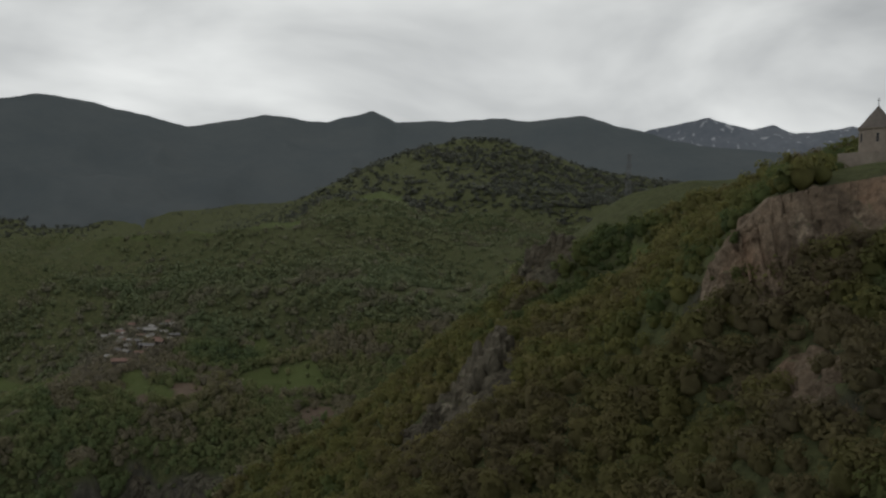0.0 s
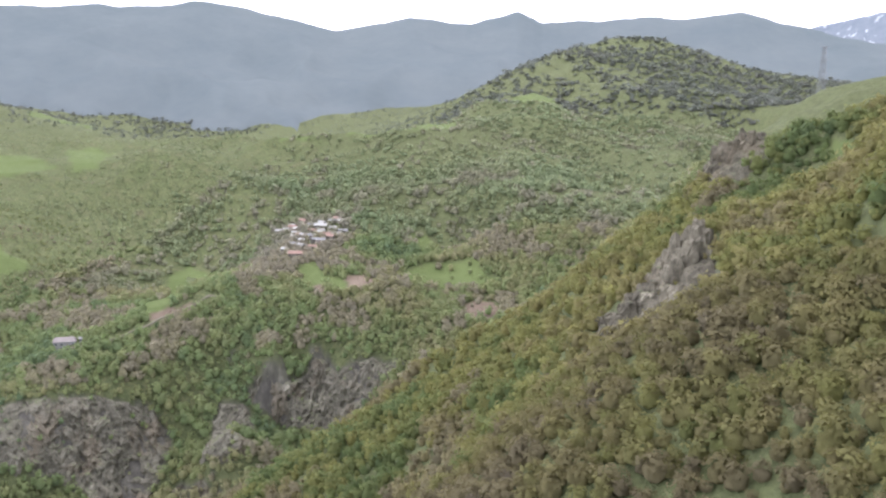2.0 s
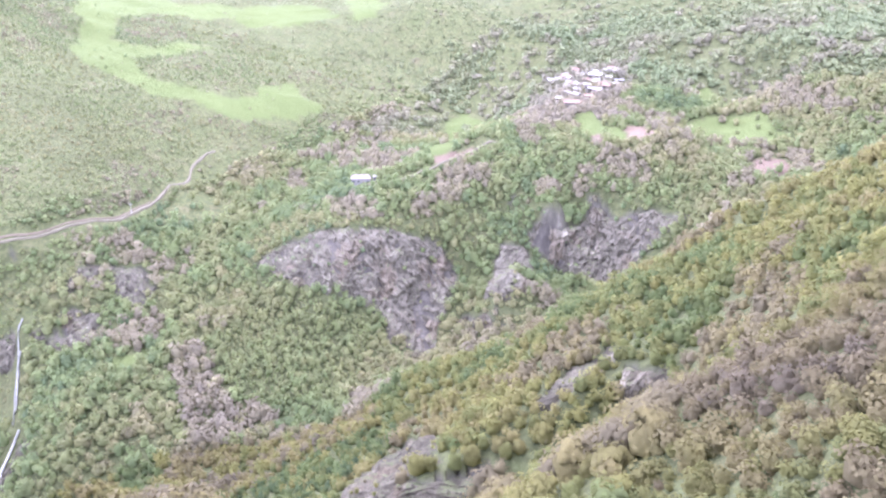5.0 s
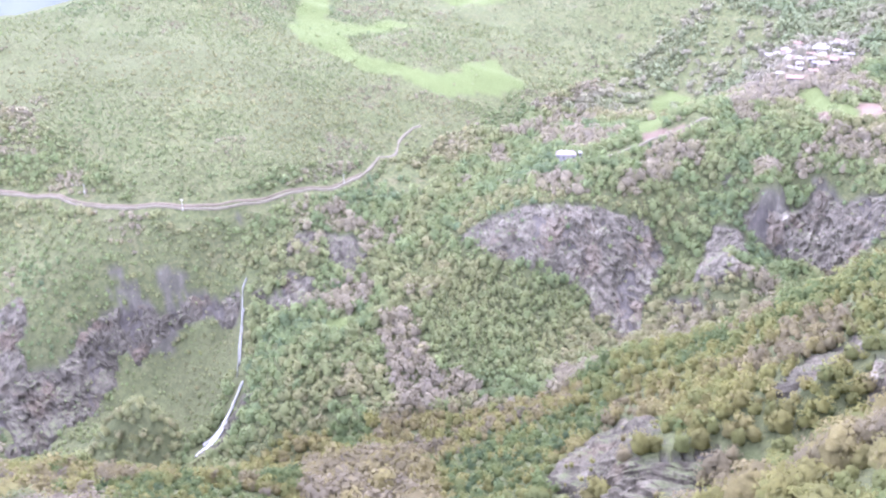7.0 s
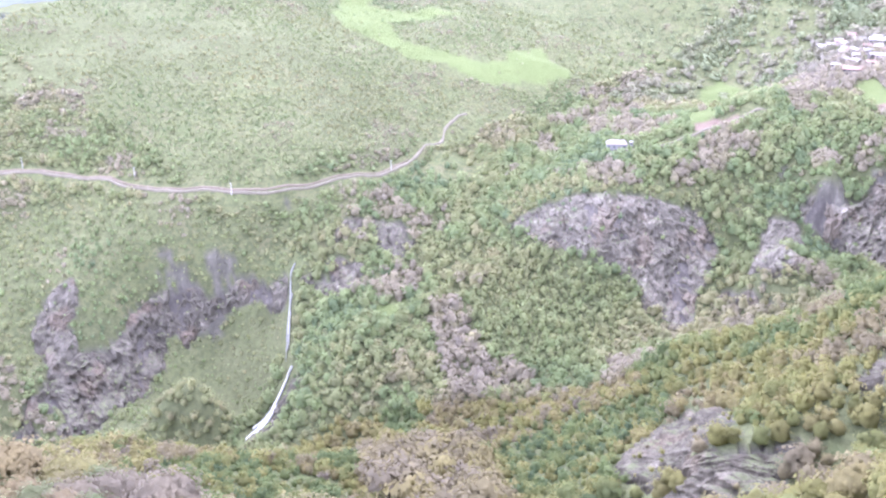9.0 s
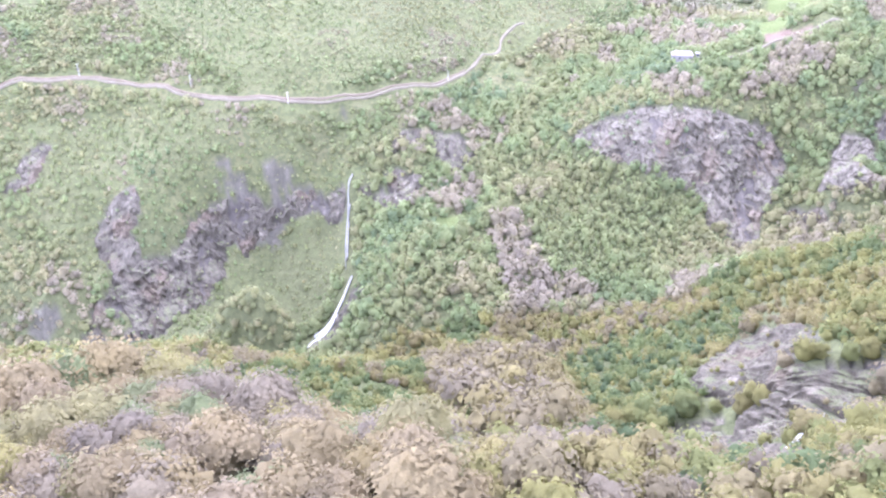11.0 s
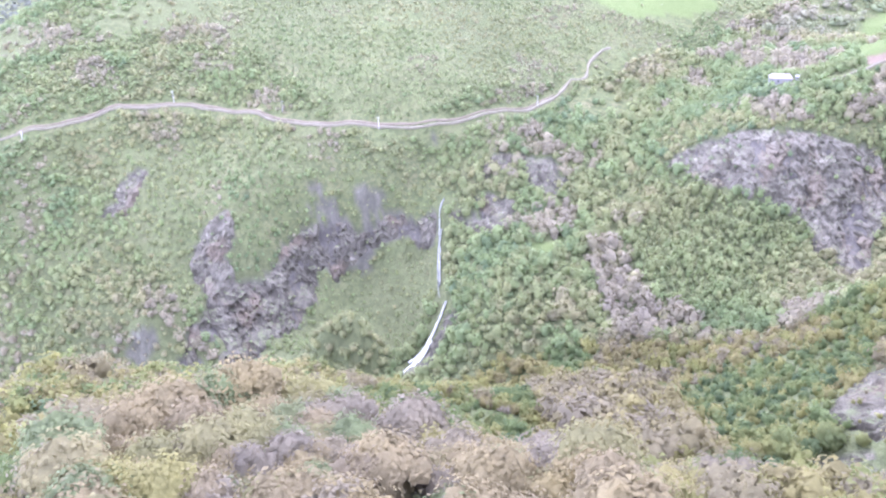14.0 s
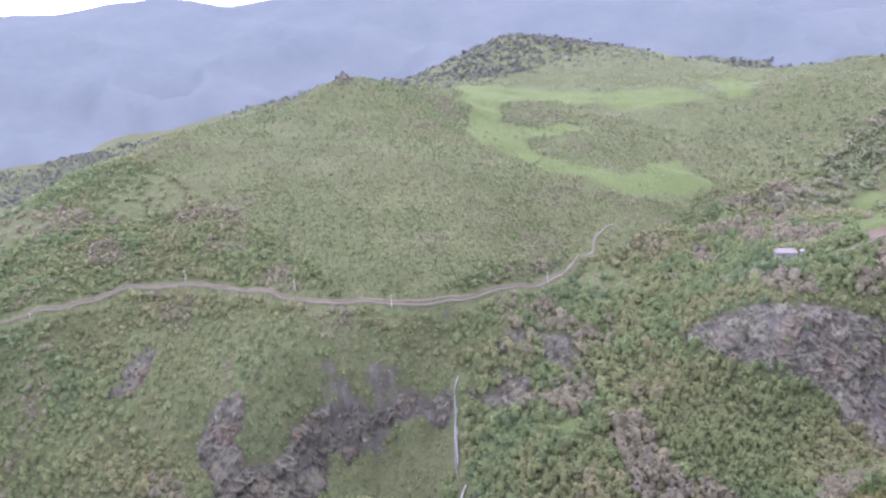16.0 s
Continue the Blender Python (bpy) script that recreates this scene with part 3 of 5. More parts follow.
def cover_at(x, y):
    """How much meadow, rock, soil and open scrub lies at each place."""
    wob_x, wob_y = wobbled(x, y)
    meadow, rock, soil, scrub = (np.zeros(np.shape(x)) for _ in range(4))
    for ring in FIELDS.values():
        meadow[inside(wob_x, wob_y, ring)] = 1
    e = 3.0
    steep = np.hypot(height(x + e, y) - height(x - e, y), height(x, y + e) - height(x, y - e)) / (2 * e)
    patchy = fractal(x, y, 22, 4, 90)
    for key, ring in CLIFFS.items():
        r = inside(wob_x, wob_y, ring) & (patchy + 0.5 * (steep - 0.5) > BARENESS.get(key, -0.3))
        rock[r] = 1
    rock[(rock == 0) & (steep > 1.6) & (patchy > 0.15) & (np.hypot(x + 70, y + 35) < 900)] = 0.8
    rock[np.hypot(x + 477, y - 200) < 27] = 0
    for ring in BARE.values():
        soil[inside(wob_x, wob_y, ring)] = 1
    hill = np.clip((y + 0.1 * x - 380) / 120, 0, 1) * (x < -330)
    scrub = np.clip(hill + (np.hypot(x + 70, y + 35) > 560) * 0.6 + 0.4 * fractal(x, y, 60, 3, 33), 0, 1)
    scrub = np.where((np.hypot(x, y) > 780) & (hill < 0.5), scrub * 0.3, scrub)
    scrub[np.hypot(x, y) > 1280] = 0.15
    return meadow, rock, soil, scrub, steep


CENTRE = (-70.0, -35.0)


def ledges(x, y, z):
    """Rock stands in steep steps with narrow ledges."""
    step = 12.0
    k = (z + 5.0 * fractal(x, y, 20, 3, 120) + 2.0 * fractal(x, y, 6, 2, 130)) / step
    low = np.floor(k)
    part_up = k - low
    rise = np.where(part_up < 0.72, part_up * 0.3 / 0.72, 0.3 + (part_up - 0.72) * 0.7 / 0.28)
    return (low + rise) * step + 3.0 * np.abs(fractal(x, y, 8, 2, 150)) - 1.0


def ground_sheet():
    headings = np.radians(np.concatenate([np.arange(-62, -33, 0.5), np.arange(-33, 84, 0.3), np.arange(84, 100, 0.5), np.arange(100, 298, 4.5)]))
    reach = np.concatenate([[0.3], np.arange(8, 120, 8), np.arange(120, 720, 3.6), np.arange(720, 1300, 6), np.arange(1300, 2200, 22), np.arange(2200, 4900, 120), [4950]])
    a, r = np.meshgrid(headings, reach)
    x, y = CENTRE[0] - np.sin(a) * r, CENTRE[1] + np.cos(a) * r
    z = height(x, y)
    meadow, rock, soil, scrub, steep = cover_at(x, y)
    z = np.where((rock > 0.9) & (r < 900), z - 2.6, z)
    rows, cols = a.shape
    k = np.arange(rows * cols).reshape(rows, cols)
    nxt = np.roll(k, -1, axis=1)
    quads = np.stack([k[:-1], k[1:], nxt[1:], nxt[:-1]], -1).reshape(-1, 4)
    verts = np.stack([x, y, z], -1).reshape(-1, 3)
    me = mesh_from("ground", verts, quads, GROUND, True)
    c = me.color_attributes.new("cover", "FLOAT_COLOR", "POINT")
    c.data.foreach_set("color", np.stack([meadow, rock, soil, scrub], -1).astype(np.float32).ravel())
    smooth = np.ones(len(quads), bool)
    smooth[(rock.ravel() > 0.5)[quads[:, 0]]] = False
    me.polygons.foreach_set("use_smooth", smooth)
    return tagged(new("ground", me), "wooded spring hillsides with meadows, gullies and bare rock", "ground", kind="structure")


ground = ground_sheet()


def mountain_range(name, profile, near, depth, foot, mat, seed, label):
    """A range that rises from its foot to the crest heights given by heading."""
    heads = np.radians(np.arange(profile[0][0], profile[-1][0] + 0.01, 0.24))
    crest = np.interp(heads, np.radians([p[0] for p in profile]), [p[1] for p in profile])
    crest = crest + 7 * fractal(heads * near, heads * 0, 60, 4, seed)
    k = np.concatenate([np.linspace(0, 1, 60), np.linspace(1.04, 1.5, 10)])
    kk, aa = np.meshgrid(k, heads, indexing="ij")
    r = near + depth * kk
    x, y = -np.sin(aa) * r, np.cos(aa) * r
    rise = np.where(kk <= 1, kk ** 1.1, 1 - (kk - 1) * 1.2)
    span = np.ones(61) / 61
    broad = np.convolve(np.pad(crest, 30, "edge"), span, "valid")
    line = broad[None, :] + (crest - broad)[None, :] * np.clip(kk, 0, 1) ** 4
    z = foot + (line - foot) * rise
    spurs = (1 - np.abs(fractal(aa * near, kk * depth * 0.35, 330, 4, seed + 5, 0.5))) - 0.6
    z = z + spurs * 130 * np.sin(np.clip(kk, 0, 1) * np.pi) ** 0.8
    rows, cols = kk.shape
    n = np.arange(rows * cols).reshape(rows, cols)
    quads = np.stack([n[:-1, :-1], n[:-1, 1:], n[1:, 1:], n[1:, :-1]], -1).reshape(-1, 4)[:, ::-1]
    me = mesh_from(name, np.stack([x, y, z], -1).reshape(-1, 3), quads, mat, True)
    return tagged(new(name, me), label, "mountains", kind="structure")


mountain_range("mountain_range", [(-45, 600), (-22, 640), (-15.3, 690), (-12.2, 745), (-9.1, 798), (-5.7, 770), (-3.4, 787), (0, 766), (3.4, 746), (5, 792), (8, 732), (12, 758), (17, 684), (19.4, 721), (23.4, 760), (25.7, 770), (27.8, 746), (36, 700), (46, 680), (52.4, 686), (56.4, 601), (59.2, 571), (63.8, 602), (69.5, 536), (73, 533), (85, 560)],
               1500, 2500, -160, FAR_RANGE, 200, "distant wooded mountain range, haze put into its blue-grey colour")
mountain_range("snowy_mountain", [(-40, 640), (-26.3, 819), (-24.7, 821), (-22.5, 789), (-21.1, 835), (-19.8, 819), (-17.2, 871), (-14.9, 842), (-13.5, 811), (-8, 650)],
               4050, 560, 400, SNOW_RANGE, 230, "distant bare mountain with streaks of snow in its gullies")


# ---- woods ----
OCTA = (np.array([(1, 0, 0), (-1, 0, 0), (0, 1, 0), (0, -1, 0), (0, 0, 1), (0, 0, -1)], float),
        np.array([(0, 2, 4), (2, 1, 4), (1, 3, 4), (3, 0, 4), (2, 0, 5), (1, 2, 5), (3, 1, 5), (0, 3, 5)]))


def ico():
    bm = bmesh.new()
    bmesh.ops.create_icosphere(bm, subdivisions=1, radius=1.0)
    v = np.array([p.co[:] for p in bm.verts])
    f = np.array([[p.index for p in q.verts] for q in bm.faces])
    bm.free()
    return v, f


ICO = ico()


def canopy_template(seed, shell, tufts, tuft_size, tall, lumps=8, deep=0.62, heart=0.6, masses=0):
    """A crown of radius about one on its foot at zero: uneven sprays of leaf tufts round a small dark heart, loose at the edge."""
    rng = np.random.default_rng(seed)
    turn = np.arange(lumps) * 2.4 + rng.uniform(-0.5, 0.5, lumps)
    out = np.sqrt((np.arange(lumps) + 0.3) / lumps) * rng.uniform(0.55, 0.8, lumps)
    hubs = np.stack([np.cos(turn) * out, np.sin(turn) * out, 0.85 * np.sqrt(np.clip(0.72 - out ** 2, 0, 1)) - 0.12 + rng.uniform(-0.1, 0.1, lumps)], -1)
    sizes = rng.uniform(0.3, 0.5, lumps)
    v, f = shell
    verts, faces, count = [v * heart * rng.uniform(0.8, 1.1, (len(v), 1)) * np.array([1.1, 1.1, 0.85])], [f], len(v)
    for c, r in zip(hubs[:masses], sizes[:masses]):
        verts.append(c + v * r * 0.68 * rng.uniform(0.72, 1.12, (len(v), 1)))
        faces.append(f + count)
        count += len(v)
    pick = rng.integers(lumps, size=tufts)
    d = rng.normal(size=(tufts, 3))
    d[:, 2] = np.abs(d[:, 2]) - 0.25
    d /= np.linalg.norm(d, axis=1)[:, None]
    at = hubs[pick] + d * (sizes[pick] * (deep + (1.12 - deep) * rng.random(tufts) ** 0.6))[:, None]
    n = d + 0.8 * hubs[pick] + np.array([0, 0, 0.2]) + rng.normal(size=d.shape) * 0.36
    n /= np.linalg.norm(n, axis=1)[:, None]
    u = np.cross(n, rng.normal(size=d.shape))
    u /= np.linalg.norm(u, axis=1)[:, None]
    w = np.cross(n, u)
    size = tuft_size * rng.uniform(0.55, 1.45, (tufts, 1))
    verts.append(np.stack([at + u * size, at + w * size * 0.95, at - (u * 0.8 + w * 0.5) * size], 1).reshape(-1, 3))
    faces.append(np.arange(3 * tufts).reshape(-1, 3) + count)
    v = np.concatenate(verts)
    v[:, 2] = (v[:, 2] + 0.5) * tall
    return v, np.concatenate(faces)


def leafy_normals(v, up=0.12):
    """Shading normals bent outwards and up, so that crowns look softly and evenly lit."""
    middle = 0.3 * v[:, 2].max()
    n = np.stack([v[:, 0], v[:, 1], v[:, 2] - middle + up], -1) + np.random.default_rng(len(v)).normal(size=v.shape) * 0.12
    return n / np.linalg.norm(n, axis=1)[:, None]


# ---- single trees ----
def part(name, bm, mat, parent, label="", smooth=False):
    """Link a bmesh as one mesh under a thing or a part."""
    me = bpy.data.meshes.new(name)
    bm.to_mesh(me)
    bm.free()
    me.materials.append(mat)
    if smooth:
        me.polygons.foreach_set("use_smooth", np.ones(len(me.polygons), bool))
    ob = new(name, me)
    ob.parent = parent
    return tagged(ob, label)


def tube(bm, points, radii, sides=6):
    """A tapered tube along points, closed at both ends."""
    rings = []
    for k, (p, r) in enumerate(zip(points, radii)):
        p = Vector(p)
        way = (Vector(points[min(k + 1, len(points) - 1)]) - Vector(points[max(k - 1, 0)])).normalized()
        u = way.orthogonal().normalized()
        w = way.cross(u)
        rings.append([bm.verts.new(p + (u * math.cos(a) + w * math.sin(a)) * r) for a in (2 * math.pi * i / sides for i in range(sides))])
    for a, b in zip(rings, rings[1:]):
        for i in range(sides):
            bm.faces.new((a[i], a[(i + 1) % sides], b[(i + 1) % sides], b[i]))
    bm.faces.new(rings[0][::-1])
    bm.faces.new(rings[-1])


def dome_crown(seed, tufts=1050):
    """A broad dome of twig ends over a loose inner mass, on a foot at zero, radius one."""
    v, f = canopy_template(seed, ICO, tufts, 0.052, 0.98, 22, 0.66, 0.62, 18)
    v[:, 2] += 0.12
    return v, f


TREE_LABELS = {"mauve": ("bare twiggy tree with a domed mauve-grey crown", MAUVE_CROWN), "tan": ("budding tree with a domed tan-brown crown on the slope", TAN_CROWN), "yellow": ("young-leaved tree with a yellow-green domed crown", YELLOW_CROWN), "green": ("fresh green leafy tree among bare brown ones", GREEN_CROWN)}
PROTOTYPES = {}


def tree(kind, shape):
    """One tree of crown radius one: trunk with limbs, and crown."""
    label, leaves = TREE_LABELS[kind]
    rng = random.Random(shape * 7 + len(kind))
    root = tagged(new("tree"), label, "tree", "trees on the near slopes")
    bm = bmesh.new()
    tube(bm, [(0, 0, -0.25), (0.02, 0.01, 0.15), (0.01, -0.02, 0.45), (0.03, 0.0, 0.8)], [0.075, 0.055, 0.045, 0.02])
    for k in range(6):
        a, h = k * 1.05 + rng.uniform(-0.3, 0.3), rng.uniform(0.2, 0.45)
        tip = (math.cos(a) * rng.uniform(0.45, 0.75), math.sin(a) * rng.uniform(0.45, 0.75), rng.uniform(0.65, 1.0))
        tube(bm, [(0.01, 0, h), (tip[0] * 0.5, tip[1] * 0.5, h + 0.22), tip], [0.032, 0.022, 0.008], 4)
    part("trunk", bm, BARK, root, "dark forked trunk with limbs", True)
    v, f = dome_crown(500 + shape)
    me = mesh_from("crown", v, f, leaves, True)
    me.normals_split_custom_set_from_vertices(leafy_normals(v).tolist())
    crown = new("crown", me)
    crown.parent = root
    return root


def lone_tree(x, y, size, tint, rng):
    kind = "mauve" if tint < 0.09 else "tan" if tint < 0.3 else "yellow" if tint < 0.5 else "green"
    shape = int(rng.integers(5))
    m = Matrix.Translation((x, y, float(height(np.array([x]), np.array([y]))[0]) + 0.1 * size)) @ Matrix.Rotation(float(rng.uniform(0, 6.28)), 4, "Z")
    ratio = size * float(rng.uniform(0.95, 1.2))
    if (kind, shape) not in PROTOTYPES:
        first = PROTOTYPES[kind, shape] = tree(kind, shape)
        first.matrix_basis = m @ Matrix.Diagonal((ratio, ratio, ratio, 1))
        return
    made = copy_thing(PROTOTYPES[kind, shape], m)
    made.scale = (ratio, ratio, ratio * float(rng.uniform(0.9, 1.15)))


def scattered(cell, low, high, seed, heads=(-60, 96)):
    """Jittered places in a ring sector round the valley."""
    rng = np.random.default_rng(seed)
    span = np.arange(-high, high, cell)
    gx, gy = np.meshgrid(span, span)
    x = (gx + rng.uniform(-0.5, 0.5, gx.shape) * cell * 0.95).ravel() + CENTRE[0]
    y = (gy + rng.uniform(-0.5, 0.5, gy.shape) * cell * 0.95).ravel() + CENTRE[1]
    r = np.hypot(x - CENTRE[0], y - CENTRE[1])
    a = np.degrees(np.arctan2(-(x - CENTRE[0]), y - CENTRE[1]))
    keep = (r >= low) & (r < high) & (a > heads[0]) & (a < heads[1])
    return x[keep], y[keep], rng


STANDS = {
    # ring of a stand, mean tint, its spread, size of the crowns
    "bare_strip": ([(-398, 335), (-389, 347), (-362, 334), (-339, 325), (-325, 334), (-311, 325), (-331, 298), (-334, 261), (-343, 263), (-352, 293), (-375, 314)], 0.15, 0.08, 1.15),
    "bright_clump": ([(-383, 268), (-362, 280), (-338, 255), (-340, 246), (-360, 248)], 0.80, 0.05, 1.0),
    "tan_stand": ([(-356, 222), (-328, 245), (-291, 243), (-249, 205), (-229, 171), (-249, 155), (-294, 175)], 0.20, 0.1, 1.9),
    "shelf_green": ([(-362, 112), (-378, 150), (-342, 172), (-310, 178), (-276, 133), (-256, 83), (-268, 69), (-318, 92)], 0.72, 0.14, 0.72),
    "green_tongue": ([(-283, 249), (-275, 278), (-247, 291), (-228, 309), (-208, 279), (-216, 228), (-229, 206), (-240, 200)], 0.74, 0.16, 0.85),
    "toe_olive": ([(-283, 249), (-320, 262), (-322, 320), (-275, 330), (-240, 330), (-247, 291), (-275, 278)], 0.36, 0.2, 1.0),
    "gorge_brow": ([(-395, 418), (-424, 442), (-405, 470), (-372, 470), (-350, 462), (-320, 480), (-300, 500), (-290, 492), (-328, 466), (-350, 450), (-385, 437)], 0.52, 0.08, 0.7),
    "village_orchards": ([(-310, 690), (-325, 790), (-240, 800), (-215, 720), (-230, 670), (-190, 640), (-280, 640)], 0.08, 0.1, 0.9),
}
YOUNG_WOOD = [(-386, 400), (-369, 411), (-332, 414), (-306, 427), (-300, 406), (-292, 380), (-298, 359), (-322, 334), (-343, 323), (-367, 339), (-381, 353), (-381, 375)]


def wooded(x, y, rng):
    """Where trees stand, their size and their tint."""
    meadow, rock, soil, scrub, steep = cover_at(x, y)
    road_gap = np.minimum(off_line(x, y, ROAD), off_line(x, y, TRACK))
    patch, broad = fractal(x, y, 55, 3, 300), fractal(x, y, 110, 2, 350)
    fine = rng.uniform(0, 1, len(x))
    chance = 1.0 - 0.94 * meadow - np.where(x < -500, 0.66, 0.88) * rock - 0.95 * soil
    # slopes carry as many trees to the square metre of ground as level land
    reach = np.hypot(x - CENTRE[0], y - CENTRE[1])
    chance = chance * np.minimum(1, 0.97 * np.sqrt(1 + steep ** 2))
    chance = np.where(reach > 780, chance * np.clip(0.85 + 0.8 * fractal(x, y, 90, 3, 330), 0.25, 1.0), chance)
    chance[road_gap < 5.5] = 0
    chance[off_line(x, y, FALL) < 5] = 0
    chance[inside(x, y, OPEN_SLOPE)] *= 0.12
    for vx, vy in VILLAGE:
        chance[np.hypot(x - vx, y - vy) < 5] = 0
    chance[(np.hypot(x + 371, y - 517) < 13) | (np.hypot(x - 117, y - 232) < 9)] = 0
    hill = (x < -560 + 0.25 * (y - 300)) & (y > 300) & (x > -960)
    chance = np.where(hill, chance * np.clip(0.85 + 0.5 * patch, 0.35, 1), chance)
    # the grassy wall beside the waterfall carries little but bushes
    wall = inside(x, y, [(-640, 150), (-700, 180), (-640, 250), (-560, 300), (-515, 322), (-500, 300), (-470, 262), (-462, 225), (-520, 160)])
    grass = inside(x, y, [(-548, 240), (-520, 285), (-500, 300), (-478, 275), (-462, 250), (-462, 225), (-500, 200), (-530, 215)])
    chance = np.where(grass, chance * 0.8, chance)
    keep = fine < chance
    size = np.exp(rng.normal(0, 0.32, len(x))).clip(0.5, 1.7)
    size = np.where(hill, size * 0.55, np.where(grass, size * 0.36, np.where(wall, size * 0.5, size)))
    size = np.where((x < -500) & ~wall, size * 0.78, size)
    shelf = np.clip(1 - np.hypot((x + 275) / 190, (y - 45) / 150), 0, 1)
    size = size * (1 + 0.5 * np.sqrt(shelf))
    keep &= fine < np.where(shelf > 0.05, 0.85, 2.0)
    spur_top = np.clip(1 - np.abs(y - 300 - 0.1 * x) / 120, 0, 1) * (x > -280) * (x < 40)
    near_flank = np.clip(1 - np.hypot((x - 20) / 130, (y - 190) / 90), 0, 1)
    own = rng.normal(size=len(x))
    tint = 0.62 + 0.26 * patch + 0.12 * broad + own * 0.08
    tint = tint - 0.62 * np.sqrt(shelf) * (0.75 + 0.5 * patch) - 0.12 * spur_top - 0.46 * np.sqrt(near_flank)
    tint = tint + (shelf > 0.05) * (0.14 * own + 0.07)
    mound = inside(x, y, [(-485, 325), (-440, 350), (-400, 330), (-375, 250), (-395, 222), (-430, 225)])
    tint = np.where(mound, 0.68 + 0.25 * patch + 0.1 * own, tint)
    valley = (reach > 560) & (x > -560) & ~inside(x, y, [(-440, 380), (-440, 520), (-200, 620), (-60, 620), (-60, 480), (-300, 380)])
    tint = np.where(hill, 0.68 + 0.22 * broad + 0.18 * patch + 0.08 * own, tint)
    brown = fractal(x, y, 34, 2, 410) + 0.12 * own > np.where(valley, np.where(reach > 880, 0.5, 0.22), 0.6)
    tint = np.where(brown, 0.12 + 0.14 * rng.random(len(x)), tint)
    for ring, mean, spread_of, big in STANDS.values():
        here = inside(x, y, ring)
        tint = np.where(here, mean + spread_of * own, tint)
        size = np.where(here, size * big, size)
    young = inside(x, y, YOUNG_WOOD)
    tint = np.where(young, 0.6 + 0.05 * own + 0.1 * patch, tint)
    # trees enlarged under the ochre cliff to cover its foot from the camera
    under = (off_line(x, y, [(42, 180), (58, 180), (66, 181), (86, 179), (112, 167)]) < 9) & (y < 187)
    keep = keep | (under & (fine < 0.95))
    size = np.where(under, 1.5, size)
    # a yellow-green knoll before the foot of the fall
    knoll = np.hypot(x + 477, y - 200) < 27
    tint = np.where(knoll, 0.5 + 0.05 * own, tint)
    keep = np.where(knoll, fine < 0.95, keep)
    size = np.where(knoll, rng.uniform(0.75, 1.15, len(x)), size)
    size = size * np.where(rock > 0.5, 0.45, 1.0)
    return keep, size, np.clip(tint, 0.0, 1.0)


def young_wood(x, y):
    return inside(x, y, YOUNG_WOOD)


def wood(name, label, cell, low, high, radius, templates, seed, mat, heads, only=None, singles=0):
    """All the trees of one belt joined into one mesh."""
    x, y, rng = scattered(cell, low, high, seed, heads)
    keep, size, tint = wooded(x, y, rng)
    if only is not None:
        keep &= only(x, y)
    x, y, size, tint = x[keep], y[keep], size[keep] * radius, tint[keep]
    z = height(x, y) - 0.18 * size + 1.6 * (cover_at(x, y)[1] > 0.9)
    if singles:
        # the trees along the shelf stand as single things
        order = np.argsort(np.hypot((x + 235) / 1.5, y - 15))
        for k in order[:singles]:
            lone_tree(x[k], y[k], size[k], tint[k], rng)
        rest = order[singles:]
        x, y, z, size, tint = x[rest], y[rest], z[rest], size[rest], tint[rest]
    which, turn = rng.integers(len(templates), size=len(x)), rng.uniform(0, 2 * np.pi, len(x))
    tall = rng.uniform(0.8, 1.25, len(x))
    verts, faces, tints, normals, count = [], [], [], [], 0
    for k, (v, f) in enumerate(templates):
        pick = np.nonzero(which == k)[0]
        c, s = np.cos(turn[pick])[:, None], np.sin(turn[pick])[:, None]
        vx, vy, vz = v[None, :, 0], v[None, :, 1], v[None, :, 2]
        r = size[pick][:, None]
        block = np.stack([x[pick][:, None] + r * (c * vx - s * vy), y[pick][:, None] + r * (s * vx + c * vy), z[pick][:, None] + r * tall[pick][:, None] * vz], -1)
        verts.append(block.reshape(-1, 3))
        faces.append((f[None] + (np.arange(len(pick)) * len(v))[:, None, None] + count).reshape(-1, 3))
        tints.append(np.repeat(tint[pick], len(v)))
        nx, ny, nz = (q[None] for q in leafy_normals(v, 0.12 if radius < 5 and low < 700 else 0.7).T)
        normals.append(np.stack([c * nx - s * ny, s * nx + c * ny, nz + 0 * c], -1).reshape(-1, 3))
        count += len(pick) * len(v)
    me = mesh_from(name, np.concatenate(verts), np.concatenate(faces), mat, True)
    me.normals_split_custom_set_from_vertices(np.concatenate(normals).tolist())
    a = me.attributes.new("tint", "FLOAT", "POINT")
    a.data.foreach_set("value", np.concatenate(tints).astype(np.float32))
    return tagged(new(name, me), label, "woodland", kind="stuff")


def on_hill(x, y):
    return ((x < -540 + 0.25 * (y - 300)) & (y > 290) & (x > -1000) & (y < 760)) | ((x < -700) & (y > 40) & (y < 300))


def within_sight(x, y):
    """All the near ground towards the gorge, and the shelf under the cable as far as its brow."""
    reach = np.hypot(x - CENTRE[0], y - CENTRE[1])
    head = np.degrees(np.arctan2(-(x - CENTRE[0]), y - CENTRE[1]))
    return (head < 80) | (reach < 260)


def on_flank(x, y):
    """The steep slope under the church rock, above the shelf."""
    return (x > -75) & (y > 75)


